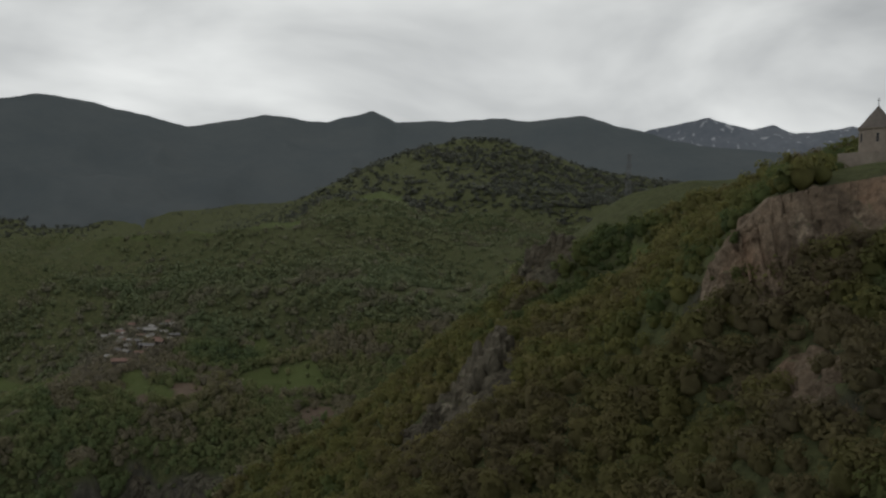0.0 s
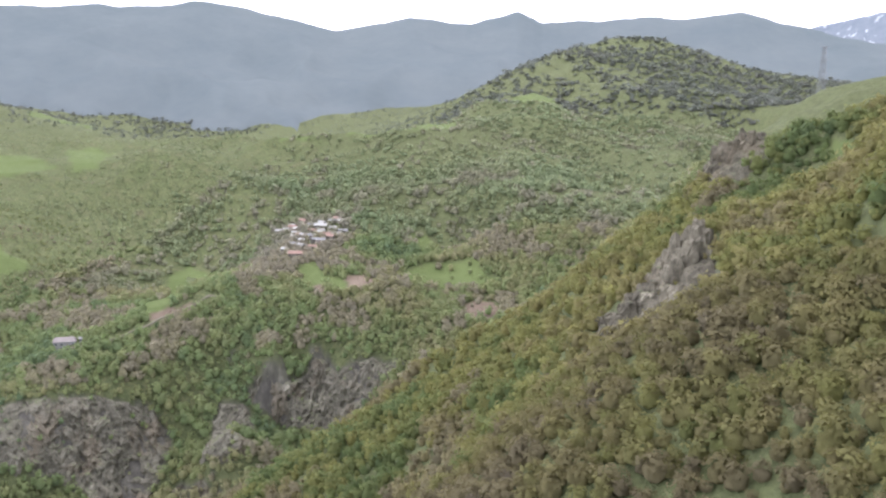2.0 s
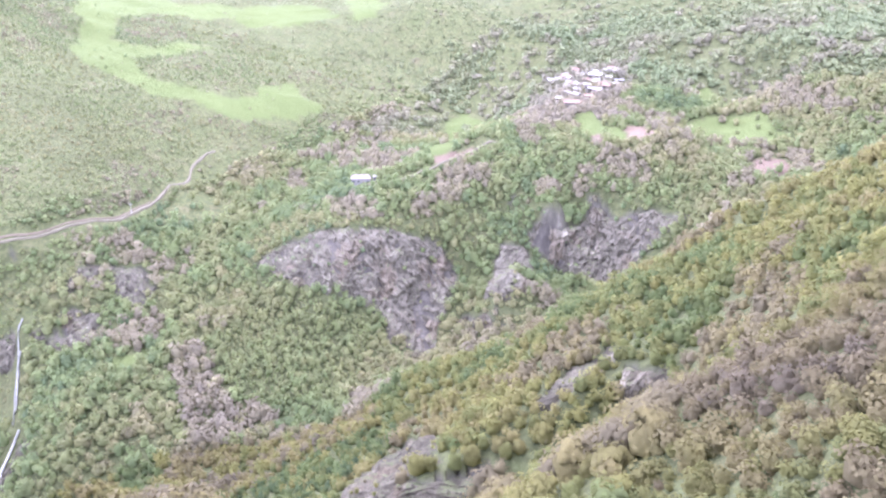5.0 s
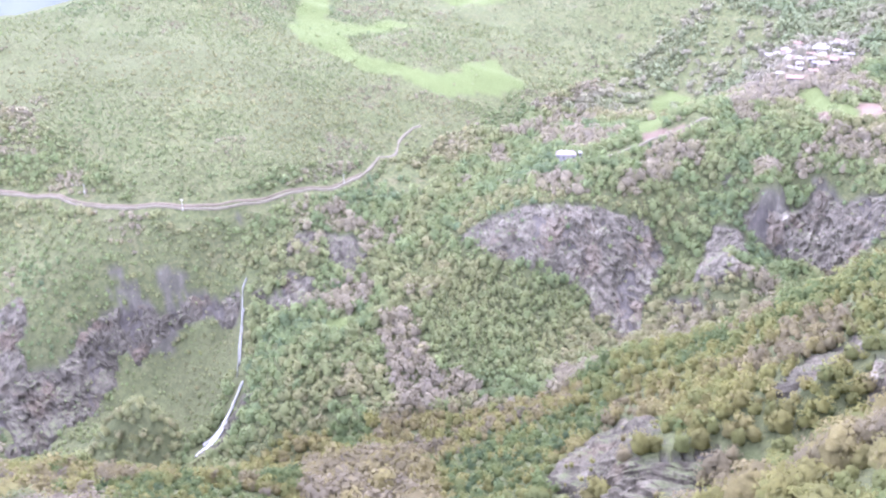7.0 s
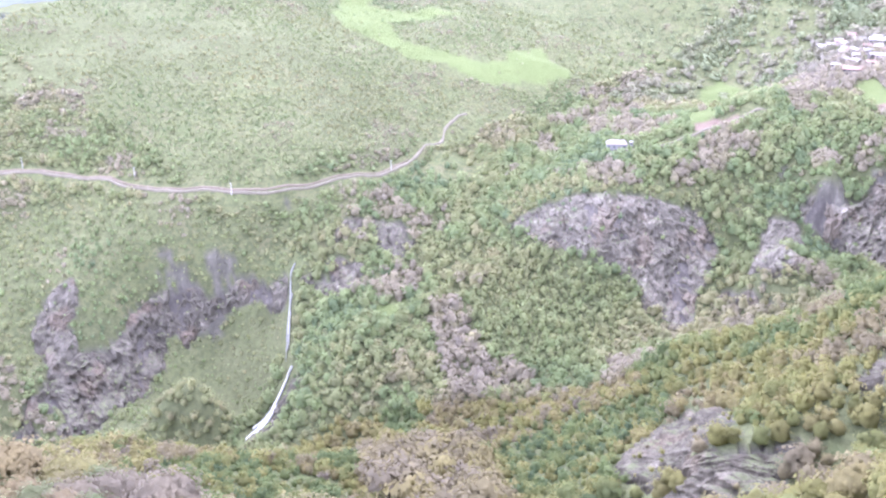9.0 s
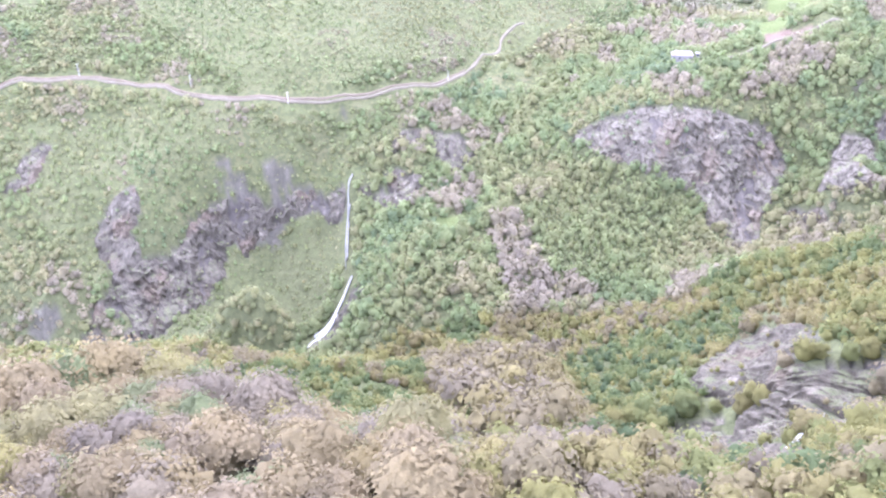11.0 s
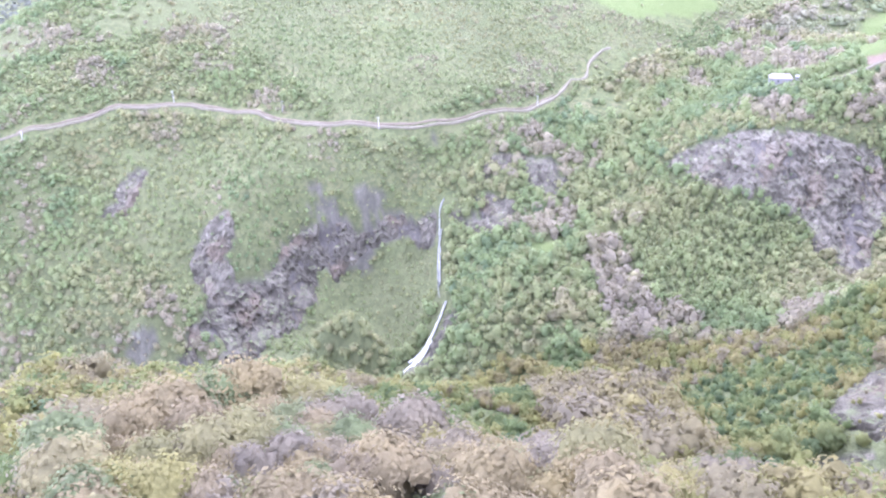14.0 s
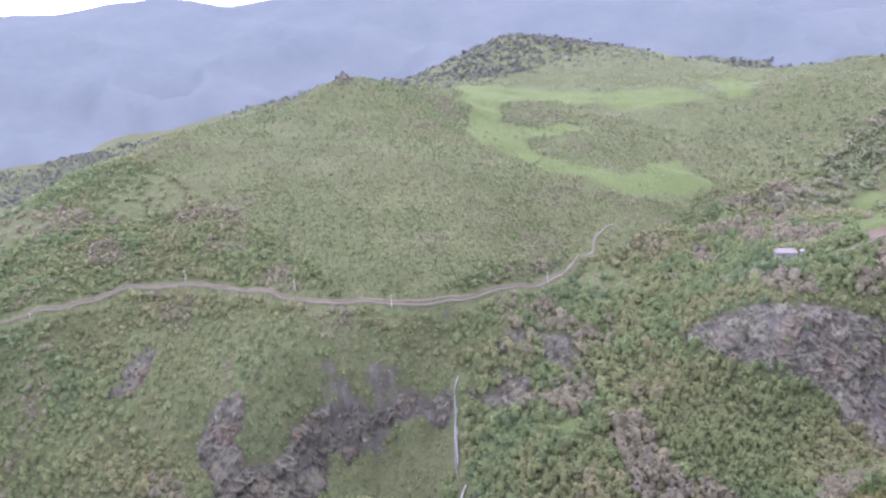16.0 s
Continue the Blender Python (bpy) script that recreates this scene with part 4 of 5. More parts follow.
def forest_belts():
    near = [canopy_template(10 + k, ICO, 190, 0.085, 1.05, 12, 0.66, 0.64, 6) for k in range(6)]
    flank = [canopy_template(15 + k, ICO, 120, 0.135, 1.05, 9, 0.6, 0.62) for k in range(6)]
    spur = [canopy_template(20 + k, ICO, 46, 0.19, 1.05, 7, 0.62, 0.62) for k in range(6)]
    mid = [canopy_template(30 + k, ICO, 32, 0.22, 1.1, 7) for k in range(7)]
    young = [canopy_template(40 + k, ICO, 26, 0.25, 1.35, 5) for k in range(5)]
    low = [canopy_template(70 + k, OCTA, 13, 0.32, 0.66, 4) for k in range(5)]
    dots = [canopy_template(60 + k, OCTA, 6, 0.42, 0.5, 3) for k in range(5)]
    far = [canopy_template(50 + k, OCTA, 16, 0.30, 0.9, 5) for k in range(5)]
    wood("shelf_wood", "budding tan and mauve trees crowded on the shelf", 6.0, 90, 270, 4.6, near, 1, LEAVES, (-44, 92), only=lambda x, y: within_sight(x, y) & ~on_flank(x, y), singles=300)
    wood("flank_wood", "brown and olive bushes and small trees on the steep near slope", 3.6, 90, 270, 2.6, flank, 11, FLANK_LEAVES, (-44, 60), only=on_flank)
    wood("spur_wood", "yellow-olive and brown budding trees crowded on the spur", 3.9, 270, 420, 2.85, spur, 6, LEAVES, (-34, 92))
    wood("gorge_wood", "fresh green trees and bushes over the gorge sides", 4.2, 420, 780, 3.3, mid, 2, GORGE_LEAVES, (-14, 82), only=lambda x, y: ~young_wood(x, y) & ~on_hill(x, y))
    wood("young_wood", "dense stand of slim fresh-green young trees under the cliff", 3.1, 380, 640, 2.2, young, 7, GORGE_LEAVES, (10, 60), only=young_wood)
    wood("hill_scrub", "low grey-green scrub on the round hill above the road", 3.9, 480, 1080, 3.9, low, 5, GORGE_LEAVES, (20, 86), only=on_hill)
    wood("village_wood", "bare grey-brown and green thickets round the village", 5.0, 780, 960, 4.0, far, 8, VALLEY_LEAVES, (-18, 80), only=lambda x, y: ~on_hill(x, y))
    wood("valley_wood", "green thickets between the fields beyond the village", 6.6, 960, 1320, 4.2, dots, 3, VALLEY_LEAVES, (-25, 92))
    wood("mountain_foot_wood", "woods at the foot of the mountains, haze put into their grey colour", 19, 2400, 3300, 10.0, dots, 9, HAZED_LEAVES, (0, 60))
    wood("distant_wood", "woods on the far hills, greyed by haze put into their colour", 12.5, 1320, 2400, 8.0, dots, 4, HAZED_LEAVES, (-25, 75))


forest_belts()


# ---- cliffs and crags ----
def spread(mask, n):
    """How much of the neighbourhood, n cells each way, is covered."""
    m = np.pad(mask.astype(float), n)
    total = sum(m[n + a:m.shape[0] - n + a, :] for a in range(-n, n + 1))
    return sum(total[:, n + b:total.shape[1] - n + b] for b in range(-n, n + 1)) / (2 * n + 1) ** 2


def rock_face(name, label, ring, step, flute, mat, seed):
    """One broken rock face over a stretch of steep ground: ribs, clefts and ledges, its edges running under the soil."""
    xs, ys = [p[0] for p in ring], [p[1] for p in ring]
    x, y = np.meshgrid(np.arange(min(xs) - 8, max(xs) + 8, step), np.arange(min(ys) - 8, max(ys) + 8, step))
    wob_x, wob_y = wobbled(x, y)
    bare = (cover_at(x, y)[1] > 0.9) & inside(wob_x, wob_y, ring)
    full = spread(bare, max(2, int(2.2 / step)))
    e = 7.0
    fall_x, fall_y = base_height(x - e, y) - base_height(x + e, y), base_height(x, y - e) - base_height(x, y + e)
    size = np.hypot(fall_x, fall_y) + 1e-6
    fall_x, fall_y = fall_x / size, fall_y / size
    mean = np.array([fall_x[bare].mean(), fall_y[bare].mean()])
    mean = mean / np.linalg.norm(mean)
    along = -x * mean[1] + y * mean[0]
    z = 0.65 * height(x, y) + 0.35 * ledges(x, y, height(x, y)) + 0.6
    warp = 5 * fractal(x, y, 15, 2, seed + 4)
    ribs = 1 - 2 * np.abs(fractal(along + warp, z * 0.3, 15, 3, seed, 0.55))
    chips = 1 - 2 * np.abs(fractal(along + 0.5 * z, z * 0.8 - 0.3 * along, 4.5, 3, seed + 7, 0.6))
    # the rock breaks along joints, in blunt blocks
    ribs, chips = 0.45 * ribs + 0.55 * np.round(2.2 * ribs) / 2.2, 0.3 * chips + 0.7 * np.round(1.8 * chips) / 1.8
    out = flute * (1.2 * ribs + 0.6 * chips)
    x2, y2 = x + fall_x * out * full, y + fall_y * out * full
    z = z + 0.5 * chips - 4.2 * (1 - full) ** 1.5
    rows, cols = x.shape
    k = np.arange(rows * cols).reshape(rows, cols)
    quads = np.stack([k[:-1, :-1], k[:-1, 1:], k[1:, 1:], k[1:, :-1]], -1).reshape(-1, 4)
    quads = quads[(full.ravel() > 0.12)[quads].all(axis=1)]
    used, quads = np.unique(quads, return_inverse=True)
    verts = np.stack([x2, y2, z], -1).reshape(-1, 3)[used]
    return tagged(new(name, mesh_from(name, verts, quads.reshape(-1, 4), mat)), label, "cliff")


for key, title, step, flute, mat in (("west_wall", "dark lilac-grey cliff beside the waterfall, streaked with green ledges", 0.9, 2.2, ROCK),
                                     ("west_rib", "narrow grey rock rib breaking out of green scrub", 0.9, 1.6, ROCK),
                                     ("west_bluff", "small grey bluff standing out of the scrub", 1.0, 1.8, ROCK),
                                     ("gully_rock", "dark rock face in the gully above the waterfall", 0.9, 1.6, ROCK),
                                     ("gully_step", "low grey rock steps in the gully under the road", 0.9, 1.2, ROCK),
                                     ("fall_cleft", "dark rock beside the foot of the waterfall", 0.8, 1.4, ROCK),
                                     ("cliff_b", "wide lilac-grey cliff with pale broken patches above green woods", 0.8, 2.3, ROCK),
                                     ("buttress", "pointed grey rock buttress between two cliffs", 0.8, 2.2, ROCK),
                                     ("buttress_foot", "pale broken rock at the buttress foot", 0.8, 1.5, CRAG_ROCK),
                                     ("cliff_c", "steep dark cliff with pale vertical slabs below the village fields", 0.8, 2.6, ROCK),
                                     ("near_rib", "pale grey rock stump among yellow-green trees", 0.6, 1.8, CRAG_ROCK),
                                     ("near_rib_top", "narrow rock rib on the wooded spur", 0.6, 1.4, NEAR_ROCK),
                                     ("near_rib_low", "low rock ribs among trees", 0.6, 1.6, NEAR_ROCK),
                                     ("fall_wall", "weathered grey rock face with a thin cascade", 0.6, 1.9, NEAR_ROCK),
                                     ("crag", "broken grey rock slope round the pointed crag", 0.6, 1.6, CRAG_ROCK),
                                     ("far_crag", "dark rock step on the spur's skyline", 0.8, 1.6, NEAR_ROCK),
                                     ("spur_rocks", "reddish broken rocks on the near slope", 0.5, 1.2, TAN_ROCK),
                                     ("monastery_wall", "ochre cliff face under the church", 0.7, 1.6, TAN_ROCK)):
    rock_face("crag" if "crag" in key or "rib" in key else "cliff", title, CLIFFS[key], step, flute, mat, 11 * len(key))


def rock_column(seed):
    """An upright block, wider at its foot, broken at the top. Height one."""
    r = np.random.default_rng(seed)
    n, verts = 7, []
    for level, wide in ((0.0, 1.1), (0.3, 1.0), (0.62, 0.95), (1.0, 0.6)):
        for k in range(n):
            a = 2 * np.pi * (k + r.uniform(-0.25, 0.25)) / n
            w = wide * r.uniform(0.6, 1.25)
            verts.append((math.cos(a) * w, math.sin(a) * w, level + r.uniform(-0.14, 0.12)))
    verts.append((r.uniform(-0.2, 0.2), r.uniform(-0.2, 0.2), 1.08))
    faces = []
    for level in range(3):
        for k in range(n):
            a, b = level * n + k, level * n + (k + 1) % n
            faces += [(a, b, b + n), (a, b + n, a + n)]
    faces += [(3 * n + k, 3 * n + (k + 1) % n, 4 * n) for k in range(n)]
    return np.array(verts), np.array(faces)


def rock_tower(label, x, y, spread, tall, count, mat, seed):
    """A crag of upright blocks leaning on one another, the tallest in the middle."""
    r = random.Random(seed)
    root = tagged(new("crag"), label, "crag")
    z0 = ground_at(x, y) - 4
    root.matrix_basis = pose(x, y, z0)
    shapes = [mesh_from("rock", *rock_column(seed * 10 + k), mat) for k in range(6)]
    for k in range(count):
        dx, dy = r.gauss(0, spread[0]), r.gauss(0, spread[1])
        near = math.exp(-(dx / spread[0]) ** 2 * 0.5 - (dy / spread[1]) ** 2 * 0.3)
        rock = new("rock", shapes[r.randrange(6)])
        rock.parent = root
        part_up = r.uniform(0.15, 1.0)
        wide = r.uniform(2.2, 3.6) * (1.5 - 0.65 * part_up)
        foot = ground_at(x + dx, y + dy) - z0 - 3
        rock.matrix_basis = pose(dx, dy, foot, r.uniform(-13, 13), r.uniform(-13, 13), r.uniform(0, 360)) @ Matrix.Diagonal((wide, wide * r.uniform(0.7, 1.2), 3.5 + tall * near * part_up, 1))
    return root


def ground_at(x, y):
    return float(height(np.array([float(x)]), np.array([float(y)]))[0])


rock_tower("pointed pale-grey crag standing out of the wooded slope", 16, 268, (4.8, 5.5), 17, 90, CRAG_ROCK, 3)
rock_tower("low grey crag below the pointed one", 2, 254, (4.8, 4.2), 7, 60, CRAG_ROCK, 4)
rock_tower("broken grey outcrop on the brow of the wooded spur", 45, 372, (6.5, 3.0), 11, 50, CRAG_ROCK, 7)
rock_tower("dark rock tip on top of the round hill", -872, 533, (7.0, 6.0), 9, 18, ROCK, 6)


def cliff_face(name, label, foot, rim, mat, seed):
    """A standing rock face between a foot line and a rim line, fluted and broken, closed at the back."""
    n_u, n_v = 26 * (len(foot) - 1), 26
    u = np.linspace(0, len(foot) - 1, n_u)
    low = np.stack([np.interp(u, range(len(foot)), [q[k] for q in foot]) for k in range(3)], -1)
    high = np.stack([np.interp(u, range(len(rim)), [q[k] for q in rim]) for k in range(3)], -1)
    v = np.linspace(-1.3, 1.0, n_v)[:, None, None]
    grid = low[None] + (high - low)[None] * v
    along = np.arange(n_u)[None, :] * 0.9 + 0 * v[..., 0]
    up = (grid[..., 2])
    out = 2.6 * np.abs(fractal(along, up * 0.25, 7, 3, seed)) + 1.3 * fractal(along, up, 3.5, 3, seed + 9) + 0.8 * np.floor(2 * fractal(along * 0.3, up, 4, 2, seed + 20))
    way = np.array([-0.25, -1.0, 0.0])
    grid = grid + out[..., None] * way * 0.8
    back = grid[::-1] * np.array([1, 1, 1]) + np.array([1.5, 7.0, 0.0])
    both_rows = np.concatenate([grid, back], 0)
    rows, cols = both_rows.shape[:2]
    k = np.arange(rows * cols).reshape(rows, cols)
    quads = np.stack([k[:-1, :-1], k[:-1, 1:], k[1:, 1:], k[1:, :-1]], -1).reshape(-1, 4)
    return tagged(new(name, mesh_from(name, both_rows.reshape(-1, 3), quads, mat)), label, "cliff")


cliff_face("cliff", "ochre-tan cliff with dark vertical cracks under the church", [(68, 189, 293), (76, 189, 297), (86, 187, 299), (97, 181, 300), (130, 168, 300)],
           [(69, 196, 300), (77, 199, 308), (90, 201, 311), (104, 200, 314), (140, 190, 320)], TAN_ROCK, 300)


# ---- water, road ----
def ribbon(name, line, widths, lift, mat, parent=None, arch=0.0, step=3.0):
    """A strip laid along a line on the ground, with thickness and a crowned top."""
    pts, wid = [], []
    for (ax, ay), (bx, by), wa, wb in zip(line, line[1:], widths, widths[1:]):
        n = max(1, int(math.hypot(bx - ax, by - ay) / step))
        for k in range(n):
            pts.append((ax + (bx - ax) * k / n, ay + (by - ay) * k / n))
            wid.append(wa + (wb - wa) * k / n)
    pts.append(line[-1])
    wid.append(widths[-1])
    p = np.array(pts, float)
    for _ in range(3):
        p[1:-1] = 0.25 * p[:-2] + 0.5 * p[1:-1] + 0.25 * p[2:]
    z = height(p[:, 0], p[:, 1])
    for _ in range(2):
        z[1:-1] = np.maximum(z[1:-1], 0.25 * z[:-2] + 0.5 * z[1:-1] + 0.25 * z[2:])
    side = np.gradient(p, axis=0)
    side = np.stack([-side[:, 1], side[:, 0]], -1) / np.linalg.norm(side, axis=1)[:, None]
    cross = [(-1.0, -1.6), (-0.9, 0.0), (-0.3, arch), (0.3, arch), (0.9, 0.0), (1.0, -1.6)]
    w = np.array(wid) / 2
    w = w * (1 + 0.45 * fractal(np.arange(len(w)) * 1.0, np.full(len(w), p[0, 0]), 3, 2, 77))
    verts = np.stack([np.stack([p[:, 0] + side[:, 0] * w * c, p[:, 1] + side[:, 1] * w * c, z + lift + h], -1) for c, h in cross], 1)
    n, m = len(p), len(cross)
    k = np.arange(n * m).reshape(n, m)
    quads = np.stack([k[:-1, :-1], k[1:, :-1], k[1:, 1:], k[:-1, 1:]], -1).reshape(-1, 4)
    ob = new(name, mesh_from(name, verts.reshape(-1, 3), quads, mat, True))
    ob.parent = parent
    return ob


tagged(ribbon("road", ROAD, [2.3] * len(ROAD), 0.9, GRAVEL), "pale gravel road cut along the hillside", "road", kind="structure")
def uphill(line, off):
    """The same line, moved sideways towards the higher ground."""
    p = np.array(line, float)
    way = np.gradient(p, axis=0)
    side = np.stack([-way[:, 1], way[:, 0]], -1) / np.linalg.norm(way, axis=1)[:, None]
    return [tuple(q) for q in p + side * off]


tagged(ribbon("cut_bank", uphill(ROAD[1:12], 2.0), [0.5, 0.8, 1.3, 0.9, 1.5, 1.2, 1.7, 1.4, 1.0, 0.8, 0.5], 0.9, EARTH), "raw red-brown earth bank cut above the road", "road bank", kind="structure")
tagged(ribbon("track", TRACK, [2.4] * len(TRACK), 0.7, GRAVEL), "bare dirt track leading up past the house", "road", kind="structure")

waterfall = tagged(new("waterfall"), "thin white waterfall dropping down the cliff into the gorge", "waterfall")


def strands(name, line, widths, count, apart, lift, parent, seed, mat):
    """Thin threads of falling water that part and join again."""
    r = random.Random(seed)
    for k in range(count):
        first = 0 if k == 0 else r.randrange(0, max(1, len(line) - 2))
        last = len(line) if k == 0 else min(len(line), first + r.randrange(2, 5))
        side = 0 if k == 0 else r.uniform(-1, 1)
        path = [(x + side * apart * w * 0.8 + r.gauss(0, 0.35 * w), y + side * apart * w * 0.6 + r.gauss(0, 0.35 * w)) for (x, y), w in zip(line[first:last], widths[first:last])]
        ribbon(name, path, [w * r.uniform(0.2, 0.48) for w in widths[first:last]], lift + r.uniform(-0.3, 0.3), mat, parent, 0.2, 1.2)


strands("upper_thread", FALL[:7], [0.8, 1.2, 1.5, 1.5, 1.3, 1.1, 0.7], 5, 0.9, 2.0, waterfall, 2, THIN_WATER)
strands("lower_thread", FALL[7:], [0.5, 0.9, 1.3, 2.1, 3.6], 11, 1.5, 2.2, waterfall, 5, FOAM)
cascade = tagged(new("cascade"), "short white cascade over a grey rock slab", "waterfall")
strands("cascade_thread", [(-150, 188), (-152, 182), (-152, 175), (-152, 168), (-152, 157)], [0.5, 0.8, 0.9, 1.1, 1.3], 4, 0.9, 2.8, cascade, 9, FOAM)


# ---- buildings ----
def box(bm, lo, hi):
    v = [bm.verts.new((x, y, z)) for x in (lo[0], hi[0]) for y in (lo[1], hi[1]) for z in (lo[2], hi[2])]
    for q in ((0, 1, 3, 2), (4, 6, 7, 5), (0, 4, 5, 1), (2, 3, 7, 6), (0, 2, 6, 4), (1, 5, 7, 3)):
        bm.faces.new([v[i] for i in q])


def slab(bm, corners, thick):
    """A roof pitch: four corners and the same four lower down."""
    top = [bm.verts.new(c) for c in corners]
    low = [bm.verts.new((c[0], c[1], c[2] - thick)) for c in corners]
    bm.faces.new(top)
    bm.faces.new(low[::-1])
    for k in range(4):
        bm.faces.new((top[k], low[k], low[(k + 1) % 4], top[(k + 1) % 4]))


def house(label, x, y, turn, width, depth, eave, wall_mat, roof_mat, storeys=1, hip=0.0, group="village houses"):
    root = tagged(new("house"), label, "house", group)
    root.matrix_basis = pose(x, y, ground_at(x, y), 0, 0, turn)
    w, d, rise = width / 2, depth / 2, depth * 0.24
    bm = bmesh.new()
    box(bm, (-w, -d, -5.0), (w, d, eave))
    for s in (-1, 1):
        a, b, c = bm.verts.new((s * w, -d, eave)), bm.verts.new((s * w, d, eave)), bm.verts.new((s * w * (1 - hip), 0, eave + rise))
        bm.faces.new((a, b, c))
    part("wall", bm, wall_mat, root)
    o = 0.45
    for s in (-1, 1):
        bm = bmesh.new()
        slab(bm, [(-w - o, s * (d + o), eave - 0.05), (w + o, s * (d + o), eave - 0.05), ((w + o) * (1 - hip), 0, eave + rise + 0.22), (-(w + o) * (1 - hip), 0, eave + rise + 0.22)], 0.18)
        part("roof", bm, roof_mat, root)
    if hip:
        for s in (-1, 1):
            bm = bmesh.new()
            slab(bm, [(s * (w + o), -d - o, eave - 0.05), (s * (w + o), d + o, eave - 0.05), (s * (w + o) * (1 - hip), 0.05, eave + rise + 0.22), (s * (w + o) * (1 - hip), -0.05, eave + rise + 0.22)], 0.18)
            part("roof", bm, roof_mat, root)
    n = max(2, int(width / 3))
    for floor_z in [0.9 + 2.7 * k for k in range(storeys)]:
        for k in range(n):
            wx = -w + width * (k + 0.5) / n
            door = k == n // 2 and floor_z < 1
            bm = bmesh.new()
            box(bm, (wx - 0.5, -d - 0.05, 0.0 if door else floor_z), (wx + 0.5, -d + 0.1, 2.05 if door else floor_z + 1.25))
            pane = part("door" if door else "window", bm, TIMBER if door else GLASS_DARK, root)
            if not door:
                bm = bmesh.new()
                box(bm, (wx - 0.62, -d - 0.12, floor_z - 0.12), (wx + 0.62, -d - 0.052, floor_z))
                part("sill", bm, WHITEWASH, pane)
    bm = bmesh.new()
    box(bm, (w * 0.4, -0.3, eave + rise * 0.5), (w * 0.4 + 0.6, 0.3, eave + rise + 1.0))
    part("chimney", bm, STONE, root)
    return root


rng_v = random.Random(5)
for k, (vx, vy) in enumerate(VILLAGE):
    look_of = rng_v.choice(["rusty", "rusty", "grey", "pale", "pale"])
    roof_mat = {"rusty": RUSTY_ROOF, "grey": GREY_ROOF, "pale": PALE_ROOF}[look_of]
    wall_mat, wall_word = rng_v.choice([(STONE, "stone"), (PLASTER, "pale plastered"), (PLASTER, "pale plastered")])
    house(f"small {wall_word} village house with a {look_of} sheet roof", vx, vy, rng_v.uniform(-35, 50), rng_v.uniform(5.2, 8.5), rng_v.uniform(4.2, 5.6), rng_v.choice([2.3, 2.6, 3.0]), wall_mat, roof_mat)
house("long two-storey house with a faded red roof above a field", -254, 674, 18, 15, 7.5, 4.8, PLASTER, RUSTY_ROOF, 2)
house("large pale-roofed barn in the middle of the village", -258, 752, 12, 12, 7, 3.4, PLASTER, PALE_ROOF)
house("whitewashed house with a pink-grey hipped roof beside the track", -372, 520, 30, 14.5, 9.0, 3.6, WHITEWASH, plain_material("faded_pink_roof", (0.19, 0.165, 0.158), (0.26, 0.228, 0.218), 0.5), 1, 0.25, "lone house")
shed = house("small white shed beside the lone house", -361, 524, 30, 4.0, 3.0, 2.4, WHITEWASH, PALE_ROOF, 1, 0.0, "lone house")


def rubble_wall():
    """A dry-stone bank below the lone house, stone by stone."""
    root = tagged(new("stone_bank"), "tumbled grey dry-stone bank below the white house", "stone wall")
    root.matrix_basis = pose(-377, 511, ground_at(-377, 511), 0, 0, 30)
    v, f = ICO
    r = np.random.default_rng(8)
    shapes = [mesh_from("stone", v * r.uniform(0.7, 1.1, (len(v), 1)) * np.array([0.8, 0.5, 0.45]), f, NEAR_ROCK) for _ in range(5)]
    for row in range(3):
        for k in range(15):
            s = new("stone", shapes[int(r.integers(5))])
            s.parent = root
            s.matrix_basis = pose(-9 + k * 1.25 + r.uniform(-0.3, 0.3), r.uniform(-0.4, 0.4) + row * 0.5, row * 0.7 + r.uniform(-0.15, 0.1), r.uniform(-12, 12), r.uniform(-12, 12), r.uniform(0, 360))


rubble_wall()


def church(x, y):
    """The round drum and pointed stone roof over the trees of the rock."""
    root = tagged(new("church"), "stone church with a round drum and pointed cone roof", "church")
    root.matrix_basis = pose(x, y, 321.5, 0, 0, 20)
    sides, r = 12, 4.6
    bm = bmesh.new()
    bmesh.ops.create_cone(bm, cap_ends=True, segments=sides, radius1=r, radius2=r, depth=6.6, matrix=pose(0, 0, 3.9))
    part("drum", bm, STONE, root)
    bm = bmesh.new()
    bmesh.ops.create_cone(bm, cap_ends=True, segments=sides, radius1=r + 0.25, radius2=r + 0.45, depth=0.4, matrix=pose(0, 0, 7.2))
    part("cornice", bm, STONE, root)
    bm = bmesh.new()
    bmesh.ops.create_cone(bm, cap_ends=True, segments=sides, radius1=r + 0.45, radius2=0.15, depth=6.3, matrix=pose(0, 0, 10.55))
    part("roof", bm, SLATE, root, "dark stone cone roof")
    bm = bmesh.new()
    box(bm, (-0.07, -0.07, 13.6), (0.07, 0.07, 15.9))
    box(bm, (-0.5, -0.06, 15.1), (0.5, 0.06, 15.24))
    part("cross", bm, STEEL, root, "thin metal cross")
    for k in range(6):
        a = k * 60 + 15
        bm = bmesh.new()
        box(bm, (-0.3, -0.08, 3.6), (0.3, 0.12, 5.7))
        tube(bm, [(0, -0.08, 5.7), (0, 0.12, 5.7)], [0.3, 0.3], 10)
        bmesh.ops.transform(bm, matrix=pose(0, 0, 0, 0, 0, a) @ pose(0, -r * 0.965, 0), verts=bm.verts)
        part("window", bm, GLASS_DARK, root)
    bm = bmesh.new()
    box(bm, (-7.5, -6, -6), (7.5, 6, 0.6))
    part("nave", bm, STONE, root)


church(118.0, 232.0)


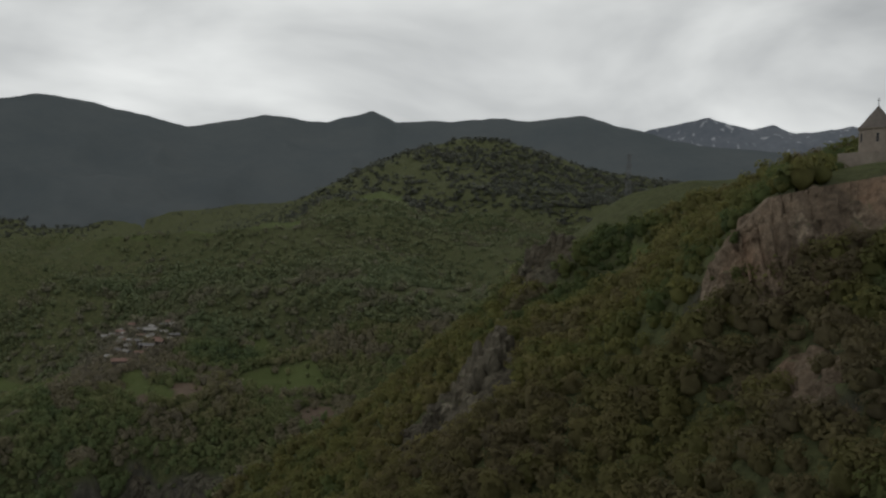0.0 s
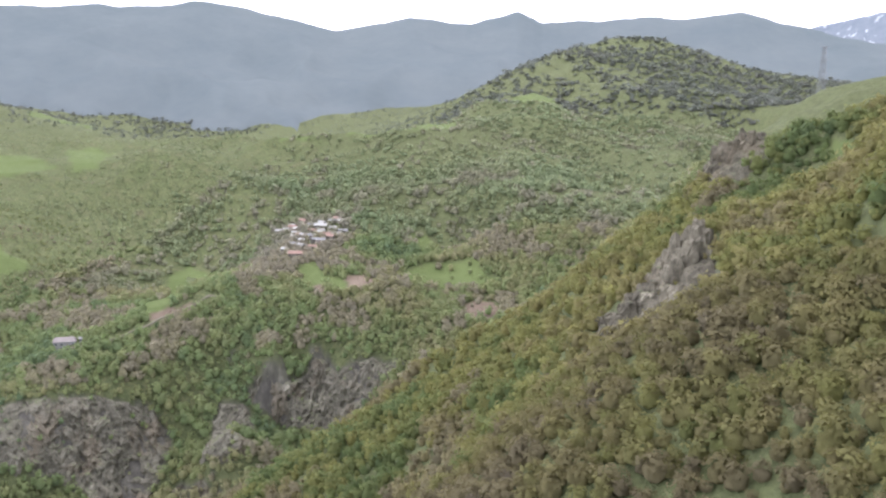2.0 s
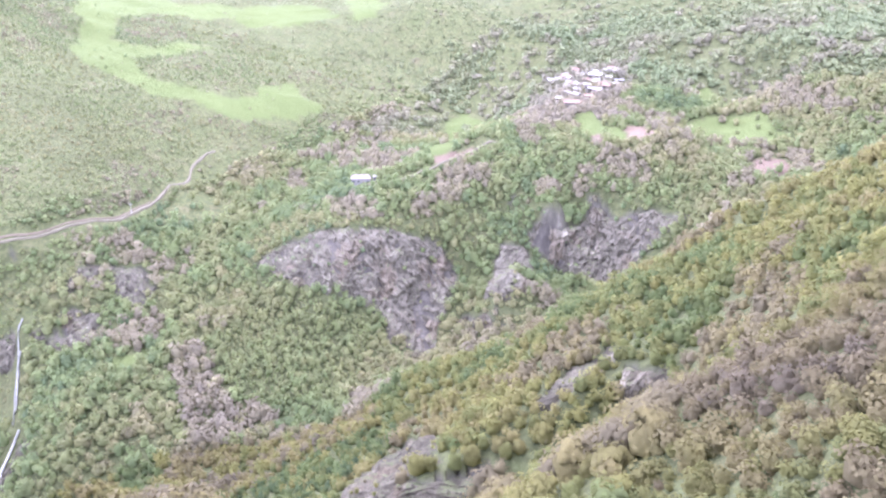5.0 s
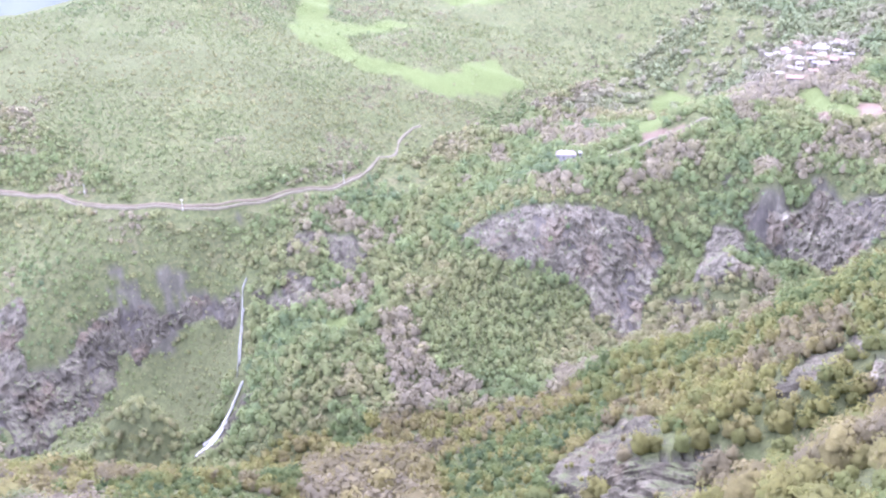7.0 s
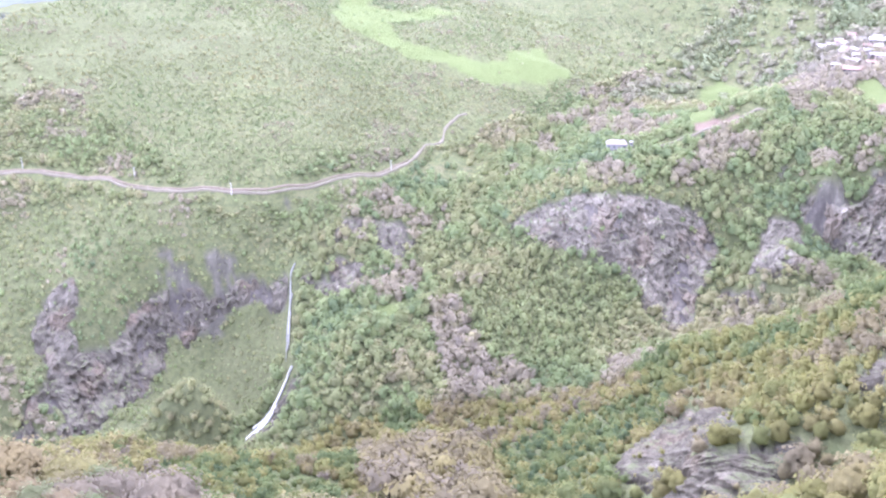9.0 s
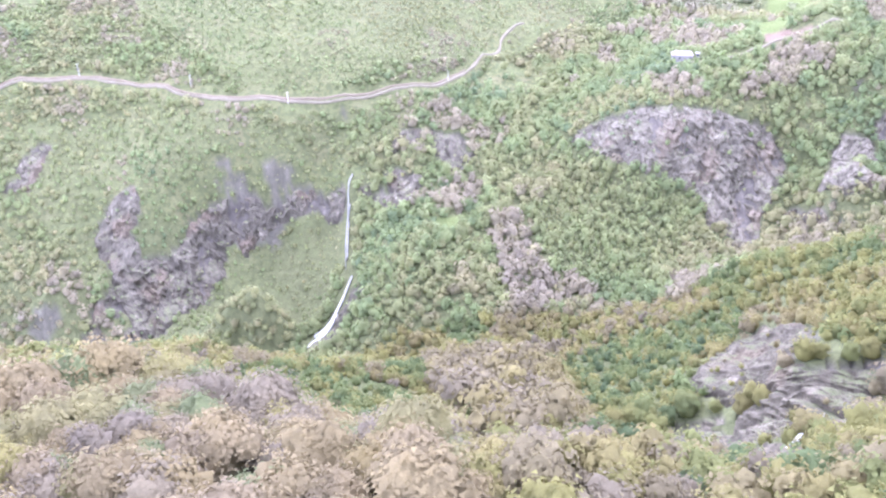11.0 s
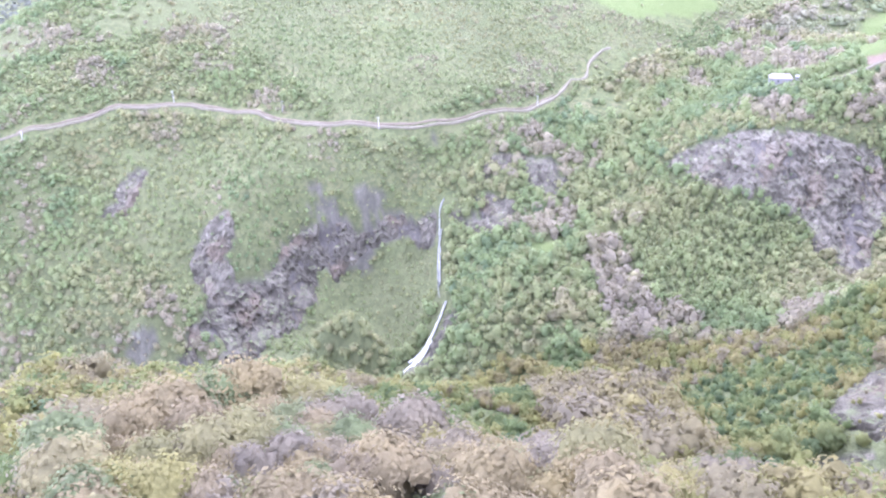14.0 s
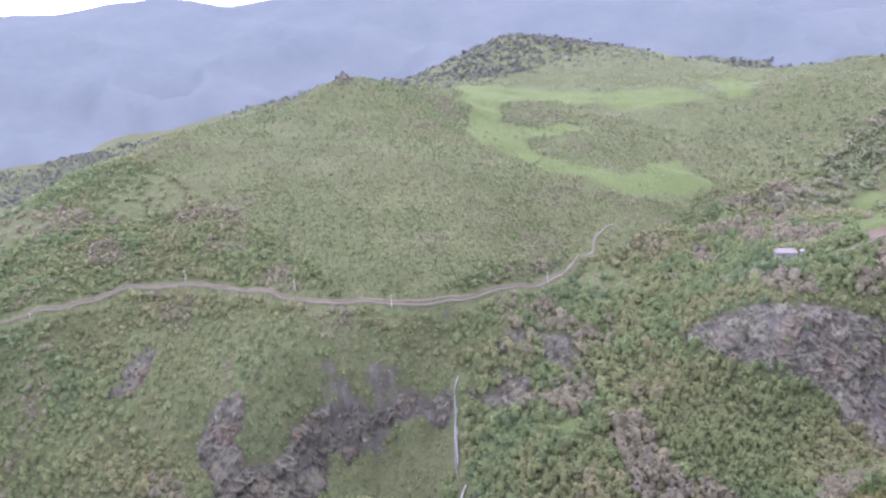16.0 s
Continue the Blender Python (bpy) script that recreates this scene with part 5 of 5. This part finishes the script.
# ---- poles ----
def power_pole():
    root = tagged(new("power_pole"), "pale concrete power pole with a short crossarm by the road", "power pole", "poles along the road")
    bm = bmesh.new()
    tube(bm, [(0, 0, -1.5), (0, 0, 8.6)], [0.26, 0.17], 8)
    part("pole", bm, CONCRETE, root)
    bm = bmesh.new()
    box(bm, (-1.0, -0.09, 7.9), (1.0, 0.09, 8.1))
    part("crossarm", bm, CONCRETE, root)
    for s in (-0.9, 0.0, 0.9):
        bm = bmesh.new()
        tube(bm, [(s, 0, 8.1 if s else 8.6), (s, 0, 8.45 if s else 8.95)], [0.08, 0.06], 6)
        part("insulator", bm, WHITEWASH, root)
    return root


first_pole = power_pole()
for k, (px, py, turn) in enumerate([(-745, 133, 60), (-703, 231, 40), (-630, 277, 30), (-567, 314, 40), (-509, 420, 70)]):
    m = pose(px, py, ground_at(px, py) + 0.4, 0, 0, turn)
    if k == 0:
        first_pole.matrix_basis = m
    else:
        copy_thing(first_pole, m)


def lattice_tower(x, y):
    root = tagged(new("lattice_tower"), "narrow steel lattice power tower on the spur", "power tower")
    z = ground_at(x, y)
    top = 336.5 - z
    root.matrix_basis = pose(x, y, z, 0, 0, 12)
    wide = lambda h: 1.9 - 1.35 * h / top
    for sx, sy in ((-1, -1), (1, -1), (1, 1), (-1, 1)):
        bm = bmesh.new()
        tube(bm, [(sx * wide(-1), sy * wide(-1), -1), (sx * wide(top), sy * wide(top), top)], [0.13, 0.09], 5)
        part("leg", bm, STEEL, root)
    levels = [top * k / 9 for k in range(10)]
    for a, b in zip(levels, levels[1:]):
        for (ax, ay), (bx, by) in (((-1, -1), (1, -1)), ((1, -1), (1, 1)), ((1, 1), (-1, 1)), ((-1, 1), (-1, -1))):
            bm = bmesh.new()
            tube(bm, [(ax * wide(a), ay * wide(a), a), (bx * wide(b), by * wide(b), b)], [0.07, 0.07], 4)
            tube(bm, [(bx * wide(a), by * wide(a), a), (ax * wide(b), ay * wide(b), b)], [0.07, 0.07], 4)
            part("brace", bm, STEEL, root)
    for h, reach in ((top, 2.6), (top * 0.84, 2.0), (top * 0.68, 2.2)):
        bm = bmesh.new()
        tube(bm, [(-reach, 0, h - 0.1), (0, 0, h + 0.05), (reach, 0, h - 0.1)], [0.09, 0.16, 0.09], 5)
        part("crossarm", bm, STEEL, root)


lattice_tower(93.5, 430.0)
